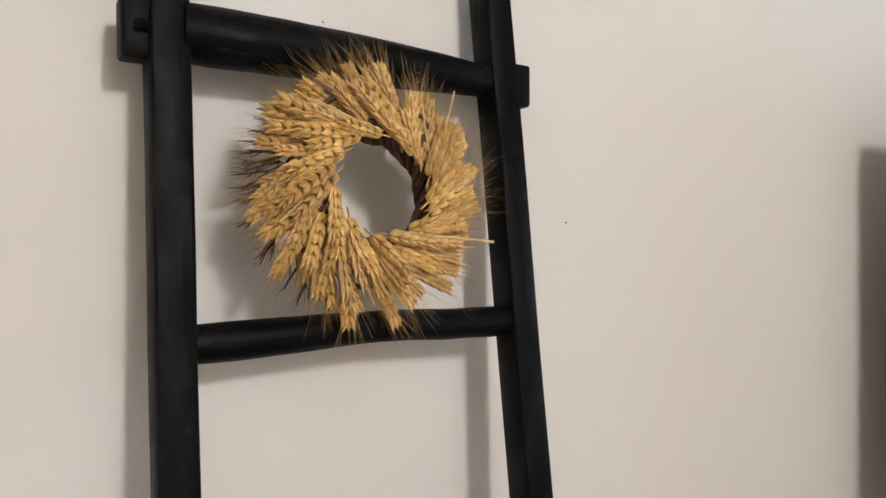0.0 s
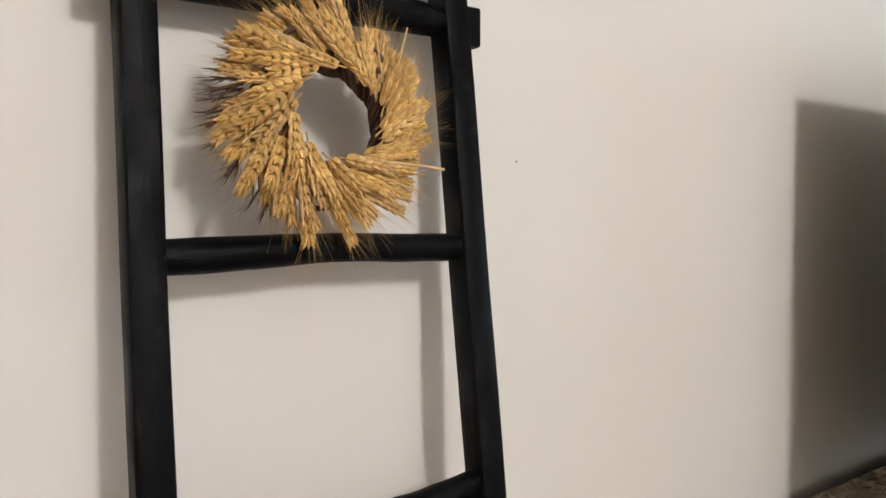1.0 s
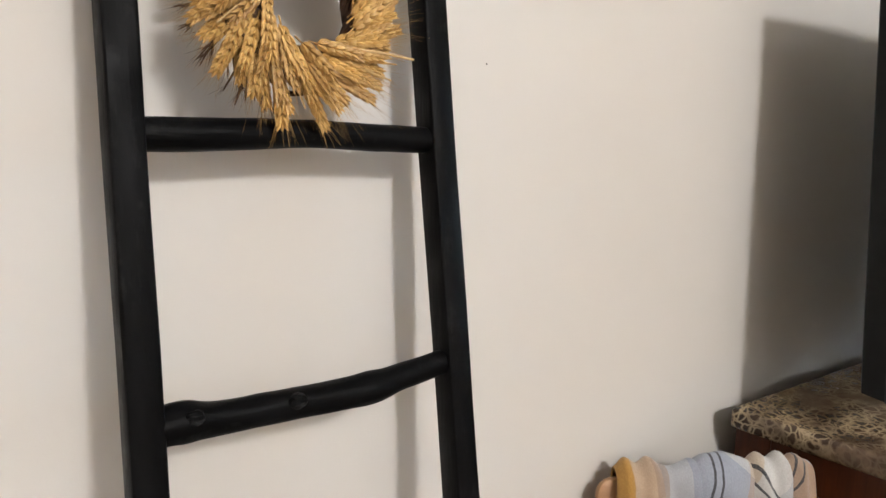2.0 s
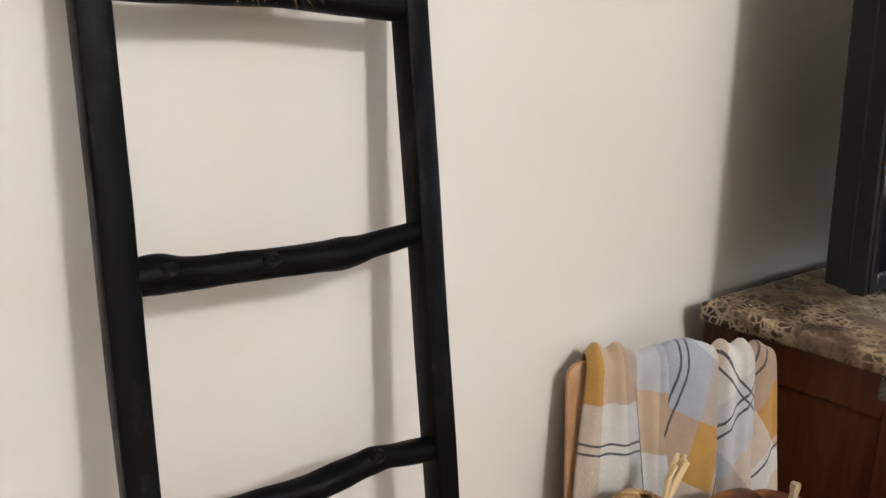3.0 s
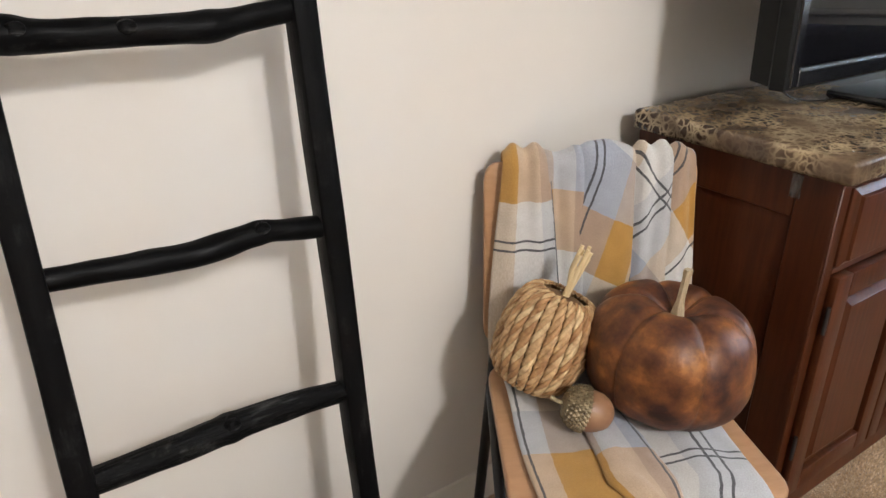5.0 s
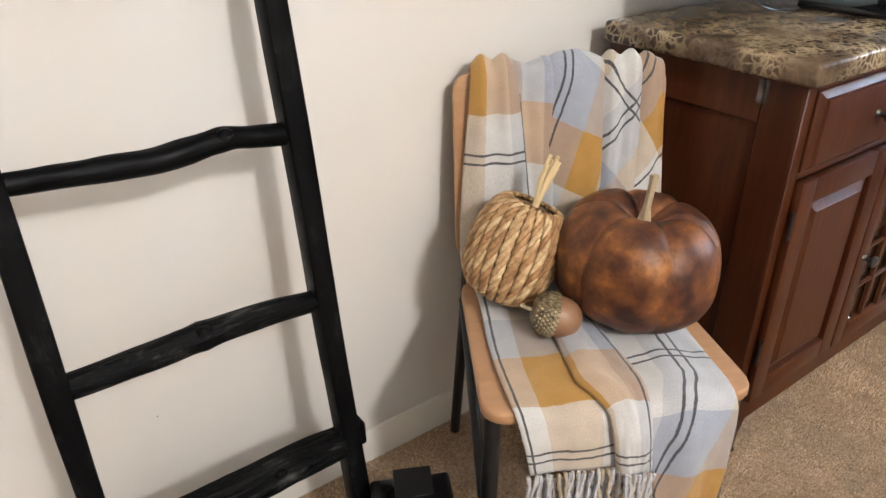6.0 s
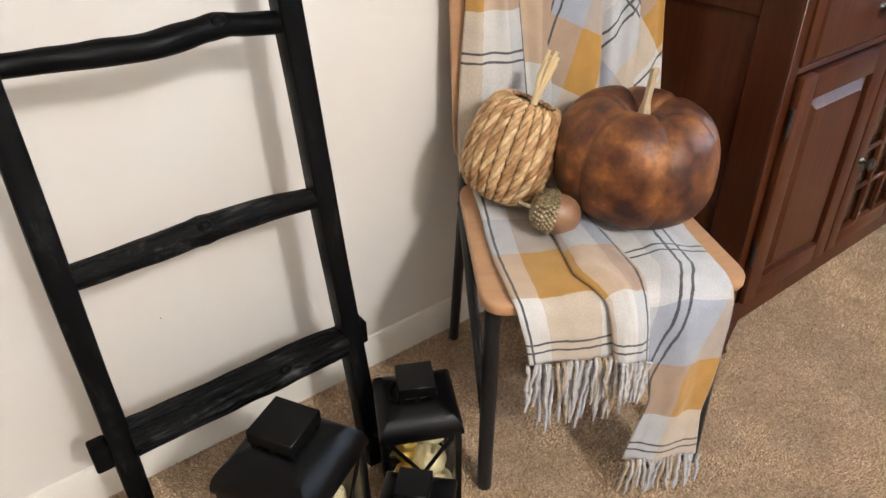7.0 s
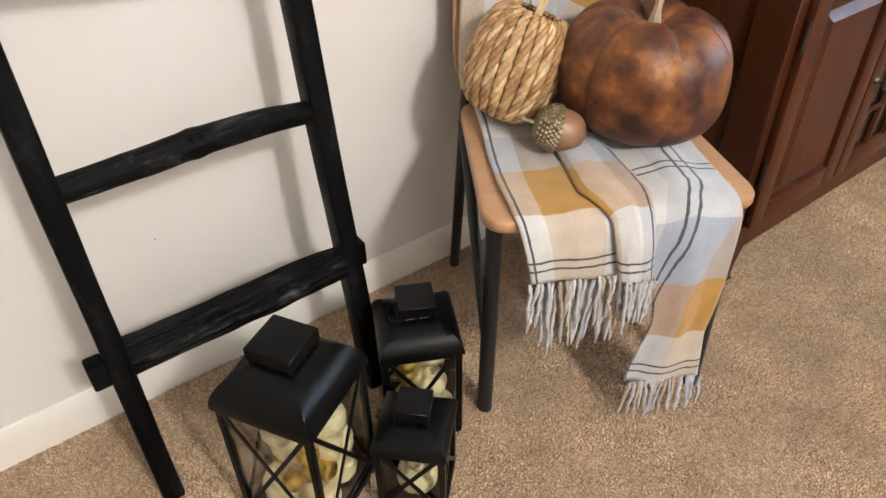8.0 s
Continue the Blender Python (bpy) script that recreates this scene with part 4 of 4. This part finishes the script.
# ---- woven pumpkin ----
def weave_material():
    m, n, l, b = material("braided_water_hyacinth", 0.6)
    geo = n.new("ShaderNodeObjectInfo")
    c = ramp(n, l, geo.outputs["Random"], [(0.0, (0.34, 0.18, 0.075)), (0.35, (0.44, 0.275, 0.135)), (0.7, (0.52, 0.35, 0.185)), (1.0, (0.60, 0.45, 0.26))]).outputs[0]
    f = noise_node(n, l, 150, 4, 0.65)
    g = noise_node(n, l, 45, 3, 0.6)
    c = mix(n, l, 1.0, c, ramp(n, l, g.outputs[0], [(0.34, (0.72, 0.62, 0.54)), (0.5, (1, 1, 1)), (0.66, (1.2, 1.23, 1.24))]).outputs[0], "MULTIPLY")
    l.new(mix(n, l, 1.0, c, ramp(n, l, f.outputs[0], [(0.30, (0.8, 0.76, 0.72)), (0.62, (1.06, 1.05, 1.03))]).outputs[0], "MULTIPLY"), b.inputs["Base Color"])
    bump(n, l, b, noise_node(n, l, 420, 3, 0.6).outputs[0], 0.8, 0.0006)
    return m


WEAVE = weave_material()
PALE_STRAW = mottled("pale_stem_straw", (0.56, 0.40, 0.20), (0.76, 0.62, 0.38), 40, 0.5, stretch=(1, 1, 0.1), relief=0.0005)
woven = thing("woven_pumpkin", "braided straw pumpkin with a bundled straw stem", "pumpkin")
axis = Vector((0.40, -0.10, 0.90)).normalized()
turn = axis.to_track_quat("Z", "Y").to_matrix().to_4x4()
woven.matrix_basis = Matrix.Translation((1.089, -0.230, 0.572)) @ turn
WR, WH = 0.082, 0.094


def meridian(t, a):
    """Place on the body: t from the foot (0) to the crown (1)."""
    q = math.pi * (0.07 + 0.86 * t)
    r = WR * math.sin(q) ** 0.42
    z = -WH * math.cos(q)
    z = z * 1.0 - (0.018 * math.exp(-(r / 0.03) ** 2) if z > 0 else 0)
    return Vector((r * math.cos(a), r * math.sin(a), z))


core = lathe([(max(0.001, (WR - 0.006) * math.sin(math.pi * k / 20) ** 0.6), -(WH - 0.008) * math.cos(math.pi * k / 20)) for k in range(21)], 32)
part("core", core, mottled("dark_straw", (0.10, 0.05, 0.02), (0.20, 0.11, 0.045), 80, 0.8), woven)
ROPES = 24
for i in range(ROPES):
    a0 = 2 * math.pi * i / ROPES
    r = random.Random(i * 3)
    turns, phase = 3.7 * r.uniform(0.94, 1.06), r.uniform(0, 6.28)

    def centre(t, s):
        """A strand of a twisted three-strand rope laid along the body."""
        a = a0 - 0.22 * (t - 0.5)
        here = meridian(t, a)
        side = Vector((-math.sin(a), math.cos(a), 0))
        ahead = (meridian(min(1, t + 0.01), a) - meridian(max(0, t - 0.01), a)).normalized()
        out = side.cross(ahead).normalized()
        across = WR * math.sin(math.pi * (0.07 + 0.86 * t)) ** 0.42 * math.pi / ROPES
        f = 2 * math.pi * (turns * t + s / 3) + phase
        return here + side * across * 0.50 * math.sin(f) + out * (across * 0.34 * math.cos(f) - 0.0015), out, across

    rope = None
    for s in (0, 1, 2):
        rings = []
        for k in range(84):
            t = k / 83
            mid, out, across = centre(t, s)
            way = (centre(min(1, t + 0.006), s)[0] - centre(max(0, t - 0.006), s)[0]).normalized()
            flatside = way.cross(out).normalized()
            up = flatside.cross(way)
            wide = max(0.0022, across * 0.52) * (1 + 0.16 * noise.noise(Vector((i, s * 5, t * 12))))
            rings.append([mid + flatside * wide * math.cos(g) + up * wide * (0.74 + 0.10 * noise.noise(Vector((g * 2, i + s, t * 24)))) * math.sin(g) for g in (2 * math.pi * q / 9 for q in range(9))])
        ob = part("rope" if rope is None else "strand", ring_mesh(rings), WEAVE, rope or woven, smooth=80)
        rope = rope or ob
for k in range(7):
    ph = k * 0.9
    base = Vector((0.004 * math.cos(ph), 0.004 * math.sin(ph), WH - 0.02))
    run = spline([base, base * 1.0 + Vector((0.001 * k - 0.003, 0, 0.03)), base + Vector((0.004 + 0.0045 * math.cos(ph), 0.0045 * math.sin(ph), 0.06)), base + Vector((0.003 + 0.006 * math.cos(ph), 0.006 * math.sin(ph), 0.098 + 0.01 * math.sin(k * 2.3)))], 5)
    part("stem_straw", tube(run, 0.0038, 7, lump=0.3, seed=k), PALE_STRAW, woven, "pale straw strand of the stem")

# ---- acorn ----
acorn = thing("acorn_ornament", "large decorative acorn with a bronzed scaly cap", "acorn")
ax = Vector((0.74, -0.62, -0.26)).normalized()
acorn.matrix_basis = Matrix.Translation((1.064, -0.361, 0.5085)) @ ax.to_track_quat("Z", "Y").to_matrix().to_4x4() @ Matrix.Diagonal((1.24, 1.24, 1.24, 1))
NUT = mottled("polished_tan_nut", (0.20, 0.095, 0.05), (0.36, 0.24, 0.14), 14, 0.42, stretch=(1, 1, 0.4), mid=(0.27, 0.145, 0.08), relief=0.0003)
CAP = mottled("bronzed_cap", (0.09, 0.065, 0.035), (0.34, 0.27, 0.16), 120, 0.40, metal=0.5, relief=0.0006)
part("nut", lathe([(0.001, -0.012), (0.026, -0.01), (0.0285, 0.0), (0.0285, 0.01), (0.027, 0.02), (0.0235, 0.028), (0.0175, 0.0345), (0.0105, 0.0385), (0.005, 0.0405), (0.0008, 0.0412)], 32), NUT, acorn)
cap = lathe([(0.0008, -0.031), (0.008, -0.0305), (0.018, -0.027), (0.026, -0.019), (0.030, -0.009), (0.0308, -0.001), (0.0295, 0.002), (0.0275, 0.001)], 32)
for k in range(7):
    z = -0.001 - 0.0042 * k
    rr = 0.0305 * math.sqrt(max(0.05, 1 - ((z + 0.002) / 0.030) ** 2))
    cnt = max(6, int(30 * rr / 0.0305))
    for i in range(cnt):
        a = 2 * math.pi * (i + 0.5 * (k % 2)) / cnt
        out = Vector((math.cos(a), math.sin(a), -0.5 * k / 6)).normalized()
        kernel(cap, Vector((rr * math.cos(a), rr * math.sin(a), z - 0.002)) - out * 0.0006, (Vector((0, 0, 1)) + out * 0.35), 0.0026, 0.0062)
part("cap", cap, CAP, acorn, "scaly bronzed cap")
part("stalk", tube([(0, 0, -0.029), (0.001, 0, -0.038), (0.004, 0.001, -0.047)], [0.0038, 0.003, 0.0036], 8, lump=0.2), CAP, acorn)

# ---- lanterns ----
def lantern(label, x, y, angle, w, eave, top, ring_side):
    """w: width over the posts, eave: height of the roof's foot, top: height of the cap."""
    ob = thing("lantern", label, "lantern", "black lanterns by the ladder", m=pose(x, y, 0, 0, 0, angle))
    h, p = w / 2, 0.0055
    part("base", box(-h, h, -h, h, 0.006, 0.022, 0.002, 1), LANTERN_METAL, ob)
    for sx in (-1, 1):
        for sy in (-1, 1):
            part("foot", box(sx * (h - .008) - .006, sx * (h - .008) + .006, sy * (h - .008) - .006, sy * (h - .008) + .006, 0, 0.0058), LANTERN_METAL, ob)
            cx, cy = sx * (h - p), sy * (h - p)
            part("post", box(cx - p, cx + p, cy - p, cy + p, 0.0222, eave - .0002, 0.0012, 1), LANTERN_METAL, ob)
    for k in range(4):
        side = pose(0, 0, 0, 0, 0, 90 * k)
        lo, hi, e = 0.026, eave - 0.004, h - 2 * p - 0.0005
        part("pane", box(-e, e, -h + p + .001, -h + p + .0028, lo - .003, hi + .003), GLASS, ob, m=side).visible_shadow = False
        for a, b in (((-e, lo), (e, hi)), ((-e, hi), (e, lo))):
            d = Vector((b[0] - a[0], 0, b[1] - a[1])).normalized()
            nrm = Vector((-d.z, 0, d.x)) * 0.0036
            yy = -h + p - (0.003 if a[1] == lo else 0.0055)
            rows = [[Vector((q[0], yy + dy, q[1])) + nrm * s for s, dy in ((-1, 0), (1, 0), (1, 0.0024), (-1, 0.0024))] for q in (a, b)]
            part("cross_bar", ring_mesh(rows), LANTERN_METAL, ob, m=side, smooth=30)
        part("top_rail", box(-e, e, -h + .0005, -h + 2 * p - .0005, eave - 0.010, eave - .0003, 0.001, 1), LANTERN_METAL, ob, m=side)
    # rounded roof, square in plan
    c = w * 0.215
    rise = top - 0.036 - eave
    rings = []
    r0 = h + 0.004
    for k in range(15):
        t = k / 14 * radians(68)
        half = c + (r0 - c) * (math.cos(t) - math.cos(radians(68))) / (1 - math.cos(radians(68)))
        z = eave + 0.002 + rise * math.sin(t) / math.sin(radians(68))
        n = 8
        ring = []
        for q in range(4):
            a = (pose(0, 0, 0, 0, 0, 90 * q))
            for i in range(n):
                ring.append(a @ Vector((half * (-1 + 2 * i / n), -half, z)))
        rings.append(ring)
    rings.insert(0, [Vector((v.x, v.y, eave)) for v in rings[0]])
    part("roof", ring_mesh(rings), LANTERN_METAL, ob, "curved black sheet-metal roof", smooth=50)
    capw = w * 0.236
    z0 = top - 0.036
    for sx in (-1, 0, 1):
        for sy in (-1, 0, 1):
            if sx or sy:
                cx, cy = sx * (capw - .006), sy * (capw - .006)
                part("vent_post", box(cx - .0035, cx + .0035, cy - .0035, cy + .0035, z0 - .001, top - 0.022), LANTERN_METAL, ob)
    part("cap", box(-capw, capw, -capw, capw, top - 0.0225, top, 0.0012, 1), LANTERN_METAL, ob)
    # Added pale plate: its colour gives the vent slots their warm brightness.
    part("vent_glow_plate", box(-capw + .012, capw - .012, -capw + .012, capw - .012, z0, z0 + 0.003), mottled("pale_slot_glow", (0.30, 0.25, 0.18), (0.4, 0.34, 0.25), 20, 0.5), ob)
    rr = w * 0.17
    dirs = Vector((math.cos(radians(ring_side)), math.sin(radians(ring_side)), 0))
    acr = Vector((-dirs.y, dirs.x, 0))
    mid = dirs * (capw * 1.0) + Vector((0, 0, z0 + 0.006))
    run = [mid + dirs * rr * 0.62 * math.sin(a) + acr * rr * math.cos(a) - Vector((0, 0, 0.012)) * math.sin(a) * 0.5 for a in np.linspace(-0.3, math.pi + 0.3, 24)]
    part("ring_handle", tube(run, 0.0019, 8), LANTERN_METAL, ob)
    part("latch_ring", tube([(-0.5 * w - 0.004 + 0.005 * math.cos(a), 0.5 * w - 0.03, 0.55 * eave + 0.005 * math.sin(a)) for a in np.linspace(0, 6.0, 14)], 0.001, 6), LANTERN_METAL, ob)
    return ob


lantern("large black metal lantern filled with cream and gold ornaments", 0.529, -0.382, -60, 0.162, 0.270, 0.369, 180)
lantern("medium black metal lantern filled with gold and cream ornaments", 0.776, -0.352, -27, 0.135, 0.211, 0.290, 180)
lantern("small black metal lantern with a cream ornament inside", 0.677, -0.485, -46, 0.113, 0.156, 0.224, 90)

# Cream set yellower and lighter, so the lanterns' warm glow is in the colour.
CREAM = mottled("chalky_cream_with_glow", (0.84, 0.68, 0.34), (0.93, 0.83, 0.52), 22, 0.6, relief=0.001, relief_scale=60)
n_, l_ = CREAM.node_tree.nodes, CREAM.node_tree.links
b_ = n_["Principled BSDF"]
spots = ramp(n_, l_, noise_node(n_, l_, 210, 2, 0.6).outputs[0], [(0.26, (0.12, 0.09, 0.06)), (0.34, (1, 1, 1))]).outputs[0]
l_.new(mix(n_, l_, 1.0, b_.inputs["Base Color"].links[0].from_socket, spots, "MULTIPLY"), b_.inputs["Base Color"])
GOLD = mottled("gold_foil", (0.86, 0.58, 0.11), (0.97, 0.74, 0.22), 40, 0.2, metal=1.0, relief=0.0006, relief_scale=70)
SMALL = mesh_of(pumpkin_body(1.0, 0.72, 8, 0.09, 64, 18, dimple=0.7), "cream_pumpkin", 70)
SMALL.materials.append(CREAM)
BALL = mesh_of(lathe([(max(0.01, math.sin(math.pi * k / 16)), -math.cos(math.pi * k / 16)) for k in range(17)], 24), "gold_bauble", 70)
BALL.materials.append(GOLD)


def ornament(mesh, name, label, m, r):
    ob = new(name, mesh)
    ob.matrix_basis = m @ Matrix.Diagonal((r, r, r, 1))
    return tagged(ob, label, "ornament", "ornaments in the lanterns")


def filling(x, y, angle, rows):
    base = pose(x, y, 0.0225, 0, 0, angle)
    for kind, px, py, pz, r, tilt in rows:
        if kind == "c":
            ob = ornament(SMALL, "cream_pumpkin", "small chalky cream pumpkin inside a lantern", base @ pose(px, py, pz, tilt, tilt * 0.6, tilt * 3), r)
            part("stem", tube([(0, 0, 0.45), (0.05, 0, 0.75), (0.16, 0.04, 0.98)], [0.14, 0.10, 0.12], 8), STEM_WOOD, ob)
        else:
            ob = ornament(BALL, "gold_bauble", "shiny gold bauble inside a lantern", base @ pose(px, py, pz, tilt, 0, 0), r)
            part("bauble_cap", lathe([(0.01, 0.96), (0.22, 0.96), (0.22, 1.2), (0.01, 1.2)], 12), GOLD, ob)


filling(0.529, -0.384, -60, [("c", -0.028, -0.028, 0.028, 0.040, 12), ("c", 0.034, -0.028, 0.024, 0.034, -20), ("c", 0.028, 0.034, 0.026, 0.036, 30), ("c", -0.034, 0.036, 0.022, 0.031, 8),
                            ("b", 0.0, -0.044, 0.066, 0.018, 30), ("b", 0.036, -0.006, 0.068, 0.020, 60), ("b", -0.006, 0.004, 0.074, 0.019, 10), ("b", -0.044, -0.006, 0.068, 0.017, 80),
                            ("c", 0.030, 0.030, 0.098, 0.036, 18), ("c", -0.018, -0.012, 0.112, 0.031, -25), ("b", 0.036, -0.032, 0.096, 0.018, 45), ("c", 0.026, 0.028, 0.152, 0.035, -12), ("b", -0.022, 0.034, 0.118, 0.020, 20), ("b", 0.028, -0.03, 0.132, 0.018, 70), ("c", -0.026, -0.022, 0.158, 0.028, 24)])
filling(0.776, -0.352, -27, [("c", -0.026, -0.024, 0.025, 0.034, 14), ("c", 0.030, -0.022, 0.022, 0.029, -24), ("c", 0.0, 0.03, 0.025, 0.033, 30),
                            ("b", -0.030, -0.030, 0.066, 0.018, 40), ("b", -0.024, 0.012, 0.07, 0.019, 10), ("c", 0.018, -0.014, 0.072, 0.031, 15), ("b", -0.026, -0.02, 0.103, 0.017, 70), ("c", 0.014, 0.014, 0.116, 0.030, -15), ("b", -0.022, -0.026, 0.135, 0.017, 30), ("b", -0.026, 0.02, 0.112, 0.018, 10), ("c", 0.022, -0.018, 0.150, 0.027, 22)])
filling(0.677, -0.487, -46, [("c", 0.0, -0.006, 0.025, 0.035, 10), ("b", -0.022, 0.024, 0.058, 0.013, 30), ("c", 0.008, -0.004, 0.07, 0.026, 18)])

# ---- cable ----
cable = thing("television_cable", "thin black cable hanging behind the television", "cable")
part("cable_run", tube(spline([(1.70, -0.255, 1.06), (1.63, -0.250, 1.045), (1.612, -0.247, 1.01), (1.63, -0.245, 0.975), (1.72, -0.24, 0.925), (1.84, -0.235, 0.904), (1.92, -0.23, 0.9022)], 6), 0.0022, 8), TV_GLOSS, cable)

# ---- sofa by the window ----
SOFA = mottled("dark_charcoal_upholstery", (0.012, 0.013, 0.016), (0.024, 0.025, 0.030), 30, 0.85, relief=0.0008, relief_scale=240)
sofa = thing("sofa", "dark charcoal upholstered sofa below the window", "sofa", m=pose(4.12, -1.95, 0))
part("frame", box(-0.40, 0.38, -1.05, 1.05, 0.08, 0.30, 0.02, 2), SOFA, sofa)
part("backrest", box(0.22, 0.44, -1.03, 1.03, 0.31, 0.86, 0.05, 3), SOFA, sofa)
for sy in (-1, 1):
    part("armrest", box(-0.42, 0.40, sy * 1.06, sy * 1.24, 0.08, 0.60, 0.05, 3), SOFA, sofa)
for k in range(3):
    part("seat_cushion", box(-0.41, 0.215, -1.03 + 0.69 * k, -0.36 + 0.69 * k, 0.305, 0.46, 0.04, 3), SOFA, sofa)
for sx in (-0.34, 0.32):
    for sy in (-1.0, 1.0):
        part("leg", box(sx - .03, sx + .03, sy - .03, sy + .03, 0, 0.079), BLACK_STEEL, sofa)
